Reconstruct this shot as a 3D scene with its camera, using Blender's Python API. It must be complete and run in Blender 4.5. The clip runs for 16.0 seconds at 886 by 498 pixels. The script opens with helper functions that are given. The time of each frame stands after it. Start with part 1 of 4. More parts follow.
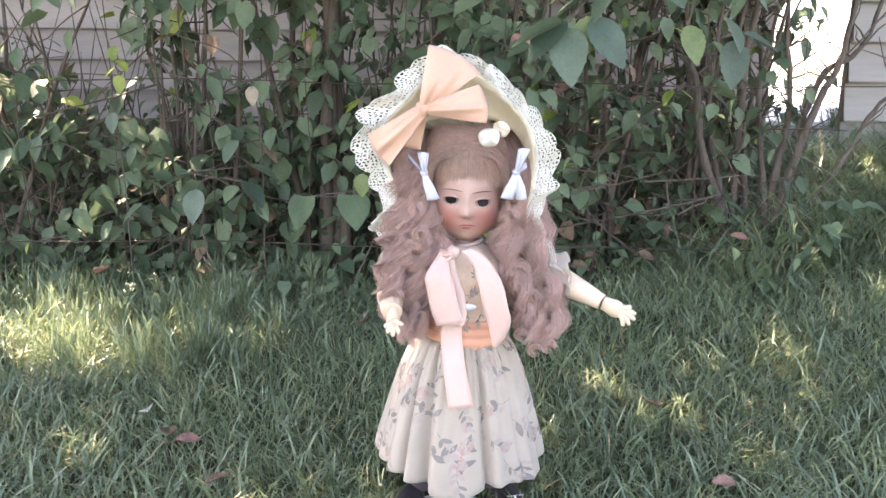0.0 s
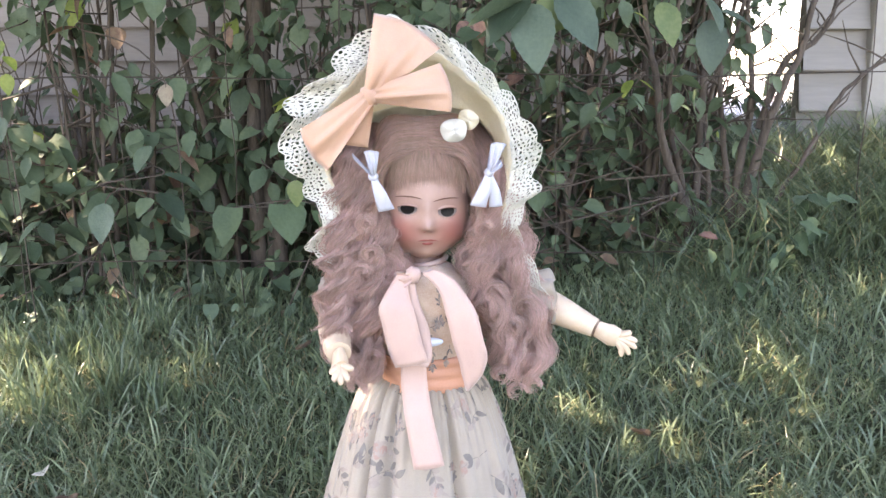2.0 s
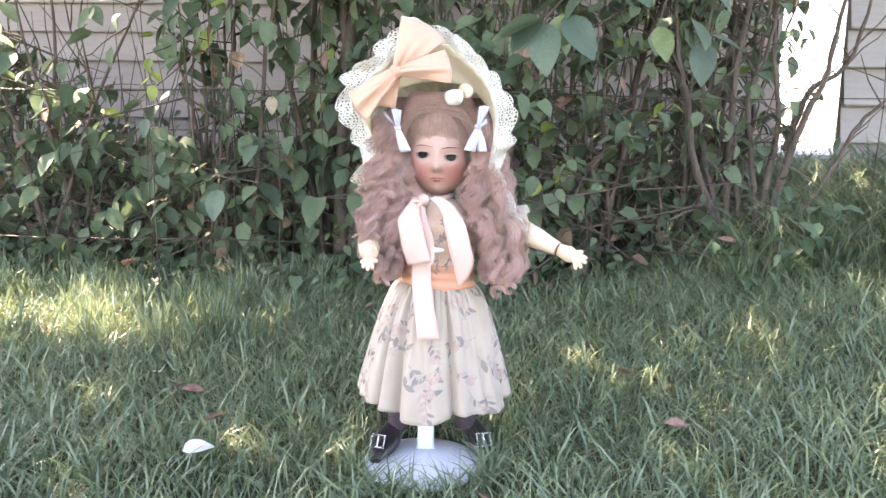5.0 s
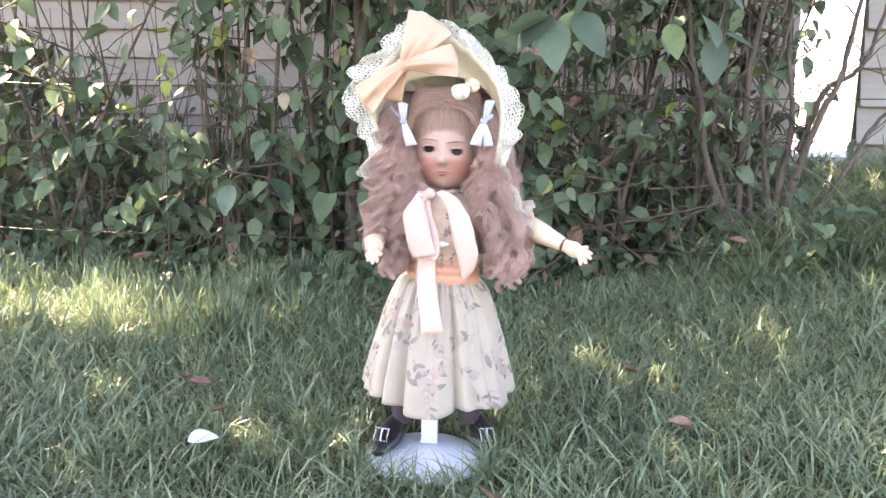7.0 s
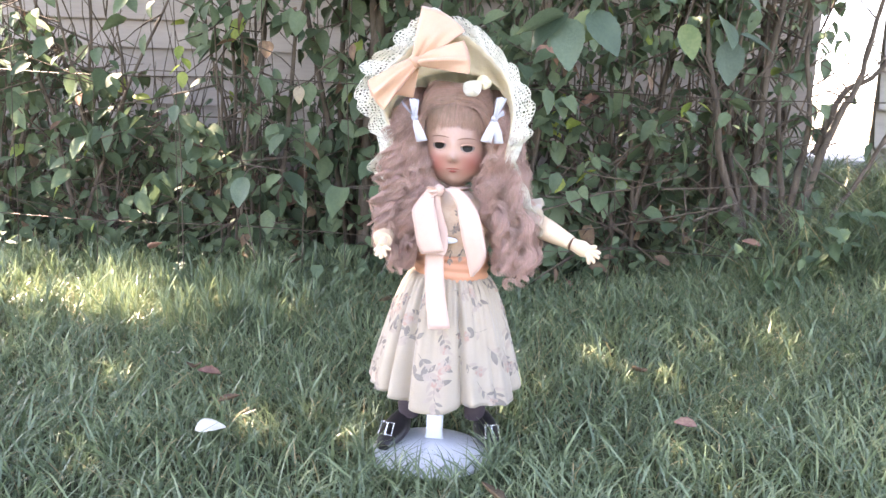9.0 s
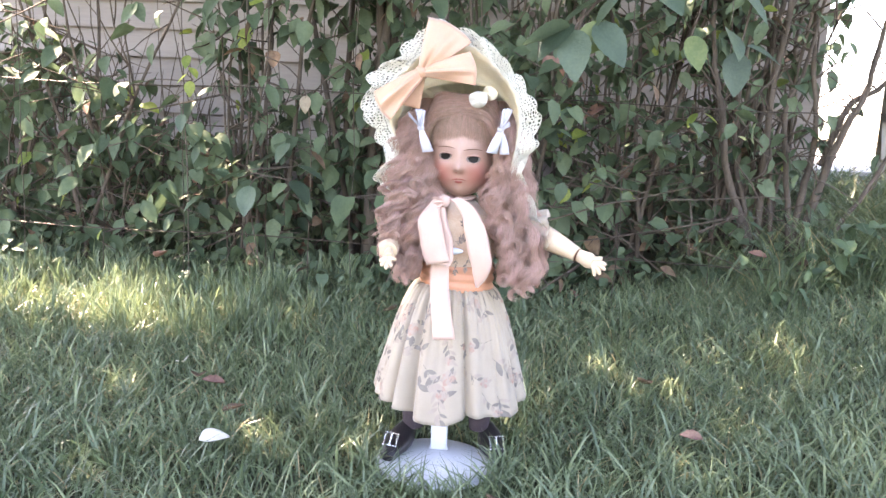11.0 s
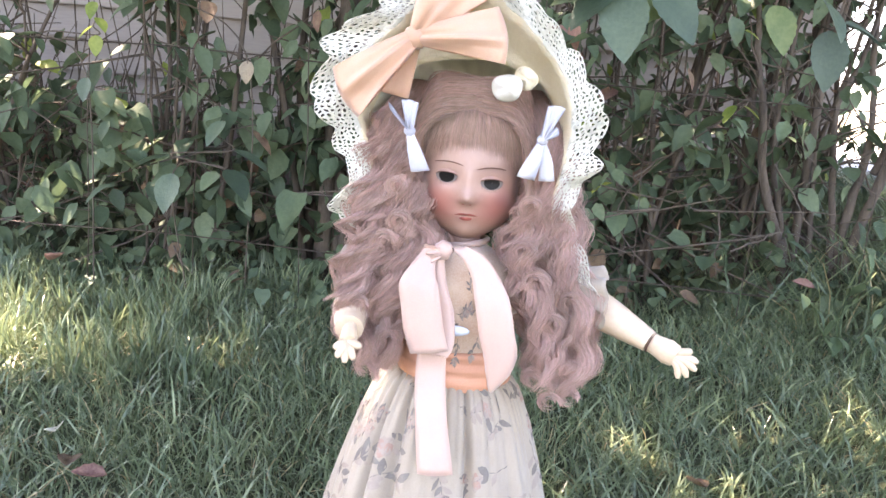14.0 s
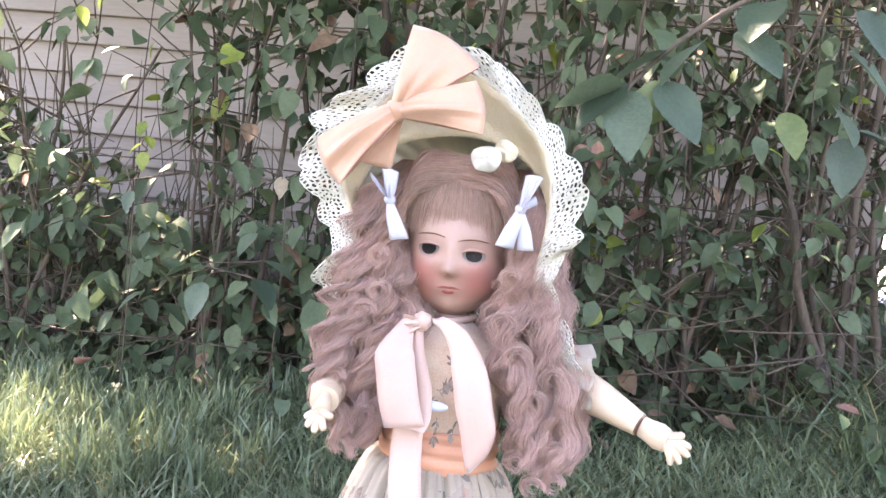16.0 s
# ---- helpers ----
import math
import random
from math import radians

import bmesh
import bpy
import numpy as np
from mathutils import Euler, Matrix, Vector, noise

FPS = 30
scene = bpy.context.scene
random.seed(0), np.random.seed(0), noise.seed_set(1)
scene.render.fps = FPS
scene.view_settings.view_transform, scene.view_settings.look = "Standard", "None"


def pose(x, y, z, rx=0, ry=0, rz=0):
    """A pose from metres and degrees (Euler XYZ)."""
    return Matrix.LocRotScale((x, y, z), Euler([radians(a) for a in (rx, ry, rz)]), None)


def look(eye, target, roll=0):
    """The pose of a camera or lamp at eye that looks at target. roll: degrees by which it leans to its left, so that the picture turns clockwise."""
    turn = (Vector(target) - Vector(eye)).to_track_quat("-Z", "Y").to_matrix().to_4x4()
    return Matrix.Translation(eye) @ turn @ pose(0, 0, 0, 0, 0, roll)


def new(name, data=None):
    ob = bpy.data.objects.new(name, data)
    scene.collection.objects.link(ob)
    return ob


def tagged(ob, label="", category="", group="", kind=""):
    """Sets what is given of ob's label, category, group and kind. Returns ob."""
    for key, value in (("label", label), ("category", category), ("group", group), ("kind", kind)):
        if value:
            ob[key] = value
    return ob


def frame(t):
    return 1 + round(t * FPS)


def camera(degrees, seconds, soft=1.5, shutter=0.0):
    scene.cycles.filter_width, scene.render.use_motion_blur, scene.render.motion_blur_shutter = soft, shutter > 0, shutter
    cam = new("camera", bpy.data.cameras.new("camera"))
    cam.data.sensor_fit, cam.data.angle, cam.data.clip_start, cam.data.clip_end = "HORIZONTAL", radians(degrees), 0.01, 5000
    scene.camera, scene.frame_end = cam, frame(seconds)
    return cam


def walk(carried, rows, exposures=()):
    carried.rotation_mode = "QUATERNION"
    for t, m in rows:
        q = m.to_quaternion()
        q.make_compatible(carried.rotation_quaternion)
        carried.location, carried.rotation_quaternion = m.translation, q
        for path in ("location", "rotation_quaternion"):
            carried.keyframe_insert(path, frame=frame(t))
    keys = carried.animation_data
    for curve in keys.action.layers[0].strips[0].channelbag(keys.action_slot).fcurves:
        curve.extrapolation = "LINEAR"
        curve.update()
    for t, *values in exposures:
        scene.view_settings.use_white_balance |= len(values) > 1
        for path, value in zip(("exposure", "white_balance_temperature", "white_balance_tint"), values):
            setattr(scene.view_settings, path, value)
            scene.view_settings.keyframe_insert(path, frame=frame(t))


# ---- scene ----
cam = camera(60.0, 16.0)

PATH = [
    (0, (0.0, -0.825, 0.531), (-0.027, 1.123, 0.077), 0.6),
    (0.5, (-0.003, -0.501, 0.489), (-0.042, 1.436, -0.007), -0.3),
    (1, (-0.004, -0.413, 0.468), (0.138, 1.526, 0.002), -0.5),
    (1.5, (-0.006, -0.413, 0.465), (0.133, 1.528, 0.004), -0.3),
    (2, (-0.017, -0.667, 0.510), (0.116, 1.279, 0.064), -0.4),
    (2.5, (-0.016, -0.843, 0.513), (0.1, 1.109, 0.087), 0.1),
    (3, (-0.004, -0.855, 0.467), (0.106, 1.098, 0.052), 0.0),
    (3.5, (0.015, -0.872, 0.429), (0.084, 1.091, 0.058), 0.3),
    (4, (0.043, -0.912, 0.425), (0.079, 1.056, 0.067), 0.5),
    (4.5, (0.068, -0.946, 0.433), (-0.018, 1.027, 0.117), 0.5),
    (7, (0.091, -0.948, 0.425), (-0.069, 1.02, 0.112), 1.4),
    (7.5, (0.093, -0.952, 0.424), (-0.073, 1.016, 0.109), 1.5),
    (8, (0.095, -0.952, 0.427), (-0.078, 1.014, 0.103), 1.8),
    (8.5, (0.098, -0.951, 0.426), (-0.088, 1.013, 0.099), 2.2),
    (11, (0.097, -0.949, 0.428), (-0.113, 1.017, 0.125), 2.7),
    (11.5, (0.082, -0.937, 0.433), (-0.119, 1.029, 0.131), 2.7),
    (12, (-0.003, -0.87, 0.46), (0.141, 1.094, 0.11), 0.2),
    (12.5, (-0.04, -0.844, 0.484), (0.223, 1.102, 0.1), -0.6),
    (13, (-0.019, -0.86, 0.479), (0.114, 1.098, 0.096), 2.2),
    (13.5, (0.006, -0.872, 0.484), (-0.024, 1.092, 0.102), 6.0),
    (14, (0.026, -0.597, 0.452), (-0.068, 1.366, 0.079), 5.2),
    (14.5, (0.056, -0.589, 0.433), (-0.277, 1.381, 0.331), 6.4),
    (15, (0.076, -0.582, 0.417), (-0.221, 1.393, 0.303), 6.2),
    (15.5, (0.084, -0.590, 0.407), (-0.202, 1.386, 0.289), 5.5),
    (16, (0.083, -0.591, 0.406), (-0.186, 1.390, 0.384), 5.9),
]
walk(cam, [(t, look(eye, target, roll)) for t, eye, target, roll in PATH], exposures=((0, 3.6, 7900, 27), (1.0, 3.46, 7900, 27), (1.5, 3.46, 7900, 27), (3.0, 3.72, 7900, 27), (4.5, 3.8, 7900, 27), (11.5, 3.8, 7900, 27), (12.5, 3.68, 7900, 27), (13.5, 3.68, 7900, 27), (15.0, 3.74, 7700, 31), (16, 3.74, 7700, 31)))

# ---- world, sun, exposure ----
SUN = Vector((-0.50, 0.30, 0.81)).normalized()
world = bpy.data.worlds.new("world")
scene.world = world
world.use_nodes = True
wn = world.node_tree
sky = wn.nodes.new("ShaderNodeTexSky")
sky.sky_type, sky.sun_disc = "NISHITA", False
sky.sun_elevation = math.asin(SUN.z)
sky.sun_rotation = math.atan2(SUN.x, SUN.y)
wn.nodes["Background"].inputs["Strength"].default_value = 0.15
wn.links.new(sky.outputs["Color"], wn.nodes["Background"].inputs["Color"])
sun = new("sun", bpy.data.lights.new("sun", "SUN"))
sun.data.energy, sun.data.angle, sun.data.color = 5.0, radians(0.53), (1.0, 0.94, 0.84)
sun.matrix_world = look(SUN * 20, (0, 0, 0))


# ---- materials ----
def mat(name, base, second=None, rough=0.7, scale=30.0, bump=0.2, fine=None, spec=0.4, through_light=0.0, island=0.0, stretch=(1, 1, 1), metal=0.0, sheen=0.0, random_tint=0.0):
    """Two-scale noise between two colours, with fine relief; island: variation per piece of one mesh."""
    m = bpy.data.materials.new(name)
    m.use_nodes = True
    t = m.node_tree
    n, ln = t.nodes, t.links
    b = n["Principled BSDF"]
    second = second or tuple(c * 0.72 for c in base)
    tc, mp = n.new("ShaderNodeTexCoord"), n.new("ShaderNodeMapping")
    mp.inputs["Scale"].default_value = stretch
    ln.new(tc.outputs["Object"], mp.inputs["Vector"])
    big, small = n.new("ShaderNodeTexNoise"), n.new("ShaderNodeTexNoise")
    big.inputs["Scale"].default_value, small.inputs["Scale"].default_value = scale, fine or scale * 7
    big.inputs["Detail"].default_value = small.inputs["Detail"].default_value = 4
    for k in (big, small):
        ln.new(mp.outputs["Vector"], k.inputs["Vector"])
    add = n.new("ShaderNodeMath")
    add.operation = "MULTIPLY_ADD"
    ln.new(small.outputs["Fac"], add.inputs[0])
    add.inputs[1].default_value = 0.6
    ln.new(big.outputs["Fac"], add.inputs[2])
    ramp = n.new("ShaderNodeValToRGB")
    ramp.color_ramp.elements[0].position, ramp.color_ramp.elements[1].position = 0.55, 1.05
    ramp.color_ramp.elements[0].color, ramp.color_ramp.elements[1].color = (*second, 1), (*base, 1)
    ln.new(add.outputs[0], ramp.inputs["Fac"])
    colour = ramp.outputs["Color"]
    if island or random_tint:
        g = n.new("ShaderNodeNewGeometry") if island else n.new("ShaderNodeObjectInfo")
        mr, hs = n.new("ShaderNodeMapRange"), n.new("ShaderNodeHueSaturation")
        k = island or random_tint
        mr.inputs["To Min"].default_value, mr.inputs["To Max"].default_value = 1 - k, 1 + k
        ln.new(g.outputs["Random Per Island" if island else "Random"], mr.inputs["Value"])
        ln.new(mr.outputs["Result"], hs.inputs["Value"])
        mh = n.new("ShaderNodeMapRange")
        mh.inputs["To Min"].default_value, mh.inputs["To Max"].default_value = 0.5 + 0.06 * k, 0.5 - 0.06 * k
        ln.new(g.outputs["Random Per Island" if island else "Random"], mh.inputs["Value"])
        ln.new(mh.outputs["Result"], hs.inputs["Hue"])
        ln.new(colour, hs.inputs["Color"])
        colour = hs.outputs["Color"]
    ln.new(colour, b.inputs["Base Color"])
    b.inputs["Roughness"].default_value, b.inputs["Metallic"].default_value = rough, metal
    b.inputs["Specular IOR Level"].default_value = spec
    b.inputs["Sheen Weight"].default_value = sheen
    if bump:
        bp = n.new("ShaderNodeBump")
        bp.inputs["Strength"].default_value, bp.inputs["Distance"].default_value = bump, 0.002
        ln.new(small.outputs["Fac"], bp.inputs["Height"])
        ln.new(bp.outputs["Normal"], b.inputs["Normal"])
    if through_light:
        tr, mix = n.new("ShaderNodeBsdfTranslucent"), n.new("ShaderNodeMixShader")
        ln.new(colour, tr.inputs["Color"])
        mix.inputs["Fac"].default_value = through_light
        ln.new(b.outputs["BSDF"], mix.inputs[1])
        ln.new(tr.outputs["BSDF"], mix.inputs[2])
        ln.new(mix.outputs["Shader"], n["Material Output"].inputs["Surface"])
    return m


def printed_cotton(name):
    """Cream cotton of a visible weave."""
    m = mat(name, (0.385, 0.318, 0.246), (0.335, 0.272, 0.210), rough=0.85, scale=25, bump=0.25, fine=900, through_light=0.12, sheen=0.2)
    return m


M_GRASS = mat("grass_blade", (0.160, 0.207, 0.108), (0.091, 0.131, 0.065), rough=0.38, scale=3, bump=0, spec=0.55, through_light=0.30, island=0.40)
M_DRYGRASS = mat("dry_grass", (0.36, 0.30, 0.16), (0.24, 0.19, 0.10), rough=0.7, scale=9, bump=0, through_light=0.2, island=0.3)
M_SOIL = mat("soil", (0.050, 0.066, 0.028), (0.022, 0.026, 0.013), rough=0.95, scale=6, bump=0.8, fine=90)
M_LEAF = mat("hedge_leaf", (0.098, 0.138, 0.076), (0.058, 0.092, 0.048), rough=0.58, scale=12, bump=0.35, fine=160, spec=0.35, through_light=0.28, island=0.38)
M_IVY = mat("ivy_leaf", (0.085, 0.130, 0.062), (0.05, 0.085, 0.04), rough=0.6, scale=15, bump=0.3, fine=180, through_light=0.3, island=0.35)
M_BIGLEAF = mat("branch_leaf", (0.080, 0.118, 0.072), (0.048, 0.08, 0.05), rough=0.5, scale=20, bump=0.4, fine=220, spec=0.42, through_light=0.3, random_tint=0.3)
# for yellowing leaves, and for the glow of backlit ones
M_YLEAF = mat("yellowing_backlit_leaf", (0.30, 0.35, 0.08), (0.16, 0.22, 0.05), rough=0.5, scale=30, bump=0.3, fine=200, through_light=0.45, random_tint=0.2)
M_PALELEAF = mat("withered_leaf", (0.34, 0.28, 0.20), (0.22, 0.17, 0.12), rough=0.8, scale=60, bump=0.4, through_light=0.2)
M_LIGHTLEAF = mat("light_green_leaf", (0.17, 0.21, 0.075), (0.10, 0.15, 0.05), rough=0.45, scale=30, bump=0.3, fine=200, through_light=0.35)
M_BROWNLEAF = mat("dead_leaf", (0.23, 0.145, 0.09), (0.11, 0.06, 0.045), rough=0.8, scale=60, bump=0.5, through_light=0.15, random_tint=0.35)
M_BARK = mat("bark", (0.115, 0.088, 0.066), (0.045, 0.034, 0.026), rough=0.9, scale=40, bump=0.9, fine=240, stretch=(1, 1, 0.25))
M_WIRE = mat("wire", (0.09, 0.07, 0.055), (0.04, 0.03, 0.025), rough=0.55, scale=80, bump=0.2, metal=0.7)
M_SIDING = mat("vinyl_siding", (0.245, 0.218, 0.184), (0.20, 0.178, 0.148), rough=0.6, scale=3, bump=0.12, fine=60, stretch=(0.3, 1, 2.5))
# left house base colour, lowered to match its wall standing in shade
M_SHADESIDING = mat("shaded_house_siding", (0.275, 0.237, 0.208), (0.22, 0.187, 0.164), rough=0.65, scale=3, bump=0.12, fine=60, stretch=(0.3, 1, 2.5))
M_TRIM = mat("corner_trim", (0.315, 0.288, 0.245), (0.265, 0.24, 0.205), rough=0.55, scale=5, bump=0.1, fine=70)
M_BLOCK = mat("foundation", (0.20, 0.17, 0.155), (0.12, 0.10, 0.09), rough=0.95, scale=7, bump=0.7, fine=120)
M_PAVE = mat("pale_concrete", (0.62, 0.60, 0.56), (0.50, 0.48, 0.45), rough=0.9, scale=4, bump=0.4, fine=100)
# near-black colour that stands in for the shade of an opening
M_OPENINGSHADE = mat("opening_shade", (0.032, 0.027, 0.025), (0.018, 0.015, 0.014), rough=0.85, scale=10, bump=0.5, stretch=(1, 1, 0.1))
M_BISQUE = mat("bisque", (0.375, 0.228, 0.180), (0.345, 0.205, 0.160), rough=0.38, scale=35, bump=0.03, fine=300, spec=0.45)
M_EYEWHITE = mat("eye_white_glass", (0.20, 0.165, 0.15), (0.16, 0.13, 0.12), rough=0.42, scale=50, bump=0, spec=0.2)
M_LIMB = mat("composition_limb", (0.58, 0.44, 0.315), (0.51, 0.375, 0.255), rough=0.45, scale=45, bump=0.1, fine=260)
M_EYE = mat("eye_glass", (0.012, 0.010, 0.010), (0.006, 0.005, 0.005), rough=0.42, scale=50, bump=0, spec=0.18)
M_BROW = mat("painted_brow", (0.13, 0.055, 0.035), (0.09, 0.035, 0.022), rough=0.6, scale=90, bump=0)
M_LIP = mat("painted_lip", (0.30, 0.075, 0.06), (0.25, 0.06, 0.048), rough=0.4, scale=90, bump=0)
M_HAIR = mat("mohair", (0.50, 0.318, 0.258), (0.33, 0.205, 0.164), rough=0.42, scale=30, bump=0, spec=0.4, through_light=0.25, island=0.24, sheen=0.4)
M_FRINGE = mat("mohair_fringe", (0.52, 0.345, 0.262), (0.39, 0.25, 0.185), rough=0.5, scale=30, bump=0, spec=0.35, through_light=0.3, island=0.3, sheen=0.4)
M_STRAW = mat("bonnet_cloth", (0.76, 0.665, 0.49), (0.69, 0.59, 0.41), rough=0.85, scale=40, bump=0.5, fine=500, through_light=0.25)
M_LACE = mat("lace", (0.74, 0.71, 0.61), (0.67, 0.635, 0.53), rough=0.9, scale=60, bump=0.4, fine=700, through_light=0.2)
M_PEACH = mat("peach_satin", (0.60, 0.365, 0.250), (0.54, 0.315, 0.21), rough=0.42, scale=25, bump=0.12, fine=1200, through_light=0.2, sheen=0.3)
M_PINK = mat("pink_satin", (0.555, 0.372, 0.302), (0.50, 0.325, 0.262), rough=0.38, scale=25, bump=0.12, fine=1200, through_light=0.15, sheen=0.3)
M_SASH = mat("rust_sash", (0.62, 0.30, 0.19), (0.55, 0.25, 0.15), rough=0.6, scale=20, bump=0.2, fine=900)
M_WHITE = mat("white_satin", (0.52, 0.515, 0.56), (0.47, 0.465, 0.51), rough=0.4, scale=30, bump=0.1, fine=900, through_light=0.15)
M_PETAL = mat("cloth_petal", (0.66, 0.62, 0.54), (0.58, 0.54, 0.46), rough=0.6, scale=60, bump=0.2, through_light=0.25)
M_SOCK = mat("dark_stocking", (0.05, 0.035, 0.04), (0.03, 0.02, 0.025), rough=0.9, scale=60, bump=0.4)
M_SHOE = mat("black_leather", (0.022, 0.018, 0.02), (0.012, 0.010, 0.011), rough=0.3, scale=50, bump=0.2, fine=500, spec=0.5)
M_SILVER = mat("silver_metal", (0.75, 0.73, 0.70), (0.55, 0.53, 0.50), rough=0.25, scale=60, bump=0.05, metal=1.0)
M_STAND = mat("white_enamel", (0.62, 0.62, 0.64), (0.54, 0.54, 0.56), rough=0.35, scale=15, bump=0.05, fine=200)
M_PIN = mat("white_enamel_pin", (0.58, 0.61, 0.66), (0.52, 0.55, 0.60), rough=0.2, scale=50, bump=0.0, spec=0.6)
M_COTTON = printed_cotton("printed_cotton")
M_BODICE = mat("bodice_cotton", (0.66, 0.50, 0.37), (0.52, 0.32, 0.21), rough=0.85, scale=45, bump=0.25, fine=900, through_light=0.1, sheen=0.2)
M_PRINT_GREY = mat("grey_print", (0.20, 0.175, 0.150), (0.145, 0.12, 0.105), rough=0.9, scale=90, bump=0.2, fine=900)
M_PRINT_ROSE = mat("rose_print", (0.36, 0.235, 0.185), (0.31, 0.185, 0.145), rough=0.9, scale=90, bump=0.2, fine=900)
M_PRINT_PALE = mat("pale_print", (0.34, 0.275, 0.225), (0.29, 0.23, 0.19), rough=0.9, scale=90, bump=0.2, fine=900)


def paint_cheeks(m, centres, reach, tint):
    """Soft round rouge painted on the bisque."""
    n, ln = m.node_tree.nodes, m.node_tree.links
    b = n["Principled BSDF"]
    colour = b.inputs["Base Color"].links[0].from_socket
    tc = n.new("ShaderNodeTexCoord")
    for c in centres:
        far, soft, mix = n.new("ShaderNodeVectorMath"), n.new("ShaderNodeMapRange"), n.new("ShaderNodeMixRGB")
        far.operation, far.inputs[1].default_value = "DISTANCE", c
        ln.new(tc.outputs["Object"], far.inputs[0])
        soft.interpolation_type = "SMOOTHSTEP"
        soft.inputs["From Min"].default_value, soft.inputs["From Max"].default_value = reach, 0.0
        soft.inputs["To Max"].default_value = 0.85
        ln.new(far.outputs["Value"], soft.inputs["Value"])
        ln.new(soft.outputs["Result"], mix.inputs["Fac"])
        ln.new(colour, mix.inputs["Color1"])
        mix.inputs["Color2"].default_value = (*tint, 1)
        colour = mix.outputs["Color"]
    ln.new(colour, b.inputs["Base Color"])


paint_cheeks(M_BISQUE, ((-0.0115, -0.030, 0.376), (0.0385, -0.030, 0.376)), 0.030, (0.38, 0.125, 0.10))


# ---- mesh helpers ----
class Shape:
    """Collects vertices and faces, with a material slot for each face."""

    def __init__(self):
        self.v, self.f, self.m = [], [], []

    def grid(self, rows, slot=0, closed=False):
        base, w = len(self.v), len(rows[0])
        for r in rows:
            self.v.extend(tuple(p) for p in r)
        for i in range(len(rows) - 1):
            for j in range(w if closed else w - 1):
                k = (j + 1) % w
                self.f.append((base + i * w + j, base + i * w + k, base + (i + 1) * w + k, base + (i + 1) * w + j))
                self.m.append(slot)

    def fan(self, ring, centre, slot=0):
        base = len(self.v)
        self.v.extend(tuple(p) for p in ring)
        self.v.append(tuple(centre))
        c, n = base + len(ring), len(ring)
        for j in range(n):
            self.f.append((base + j, base + (j + 1) % n, c))
            self.m.append(slot)

    def tube(self, path, radii, seg=8, slot=0, caps=True, flat=1.0):
        path = [Vector(p) for p in path]
        side, rows = None, []
        for i, p in enumerate(path):
            d = (path[min(i + 1, len(path) - 1)] - path[max(i - 1, 0)]).normalized()
            if side is None:
                side = d.cross(Vector((0.31, 0.9, 0.2)))
            side = (side - d * side.dot(d)).normalized()
            up = d.cross(side)
            r = radii[i] if hasattr(radii, "__len__") else radii
            rows.append([p + side * (r * math.cos(a)) + up * (r * flat * math.sin(a)) for a in (2 * math.pi * k / seg for k in range(seg))])
        self.grid(rows, slot, closed=True)
        if caps:
            self.fan(rows[0], path[0], slot)
            self.fan(rows[-1], path[-1], slot)

    def ball(self, centre, radii, slot=0, n=16, m=10, bend=None):
        c = Vector(centre)
        rows = []
        for i in range(m + 1):
            th = math.pi * i / m
            row = []
            for j in range(n):
                ph = 2 * math.pi * j / n
                q = Vector((math.sin(th) * math.cos(ph), math.sin(th) * math.sin(ph), math.cos(th)))
                q = bend(q) if bend else q
                row.append(c + Vector((q.x * radii[0], q.y * radii[1], q.z * radii[2])))
            rows.append(row)
        self.grid(rows, slot, closed=True)

    def box(self, lo, hi, slot=0):
        b = len(self.v)
        self.v.extend((x, y, z) for x in (lo[0], hi[0]) for y in (lo[1], hi[1]) for z in (lo[2], hi[2]))
        for q in ((0, 1, 3, 2), (4, 6, 7, 5), (0, 4, 5, 1), (2, 3, 7, 6), (0, 2, 6, 4), (1, 5, 7, 3)):
            self.f.append(tuple(b + k for k in q))
            self.m.append(slot)

    def mesh(self, name, mats, smooth=True):
        me = bpy.data.meshes.new(name)
        me.from_pydata(self.v, [], self.f)
        for k in mats:
            me.materials.append(k)
        me.polygons.foreach_set("material_index", self.m)
        me.polygons.foreach_set("use_smooth", [smooth] * len(self.f))
        me.update()
        return me


def thing(name, label, category, group="", kind="", at=(0, 0, 0)):
    ob = new(name)
    ob.empty_display_size = 0.05
    ob.location = at
    return tagged(ob, label, category, group, kind)


def part(name, shape, mats, parent, label="", smooth=True, thick=0.0, bevel=0.0):
    mats = mats if isinstance(mats, (list, tuple)) else [mats]
    ob = new(name, shape.mesh(name, mats, smooth) if isinstance(shape, Shape) else shape)
    if parent:
        ob.parent = parent
        if parent.data is None:
            ob.matrix_parent_inverse = Matrix.Translation(-parent.location)
    if label:
        ob["label"] = label
    if thick:
        s = ob.modifiers.new("thickness", "SOLIDIFY")
        s.thickness, s.offset = thick, 0
    if bevel:
        b = ob.modifiers.new("bevel", "BEVEL")
        b.width, b.segments, b.limit_method = bevel, 2, "ANGLE"
    return ob


def single(name, shape, mats, label, category, group="", kind="", **kw):
    return tagged(part(name, shape, mats, None, **kw), label, category, group, kind)


def curve_points(ctrl, n):
    """Catmull-Rom through the control points, n samples."""
    c = [Vector(p) for p in ctrl]
    c = [c[0] * 2 - c[1]] + c + [c[-1] * 2 - c[-2]]
    out, k = [], len(c) - 3
    for i in range(n):
        u = i / (n - 1) * k
        j = min(int(u), k - 1)
        u -= j
        p0, p1, p2, p3 = c[j:j + 4]
        out.append(0.5 * (2 * p1 + (p2 - p0) * u + (2 * p0 - 5 * p1 + 4 * p2 - p3) * u * u + (3 * p1 - p0 - 3 * p2 + p3) * u ** 3))
    return out


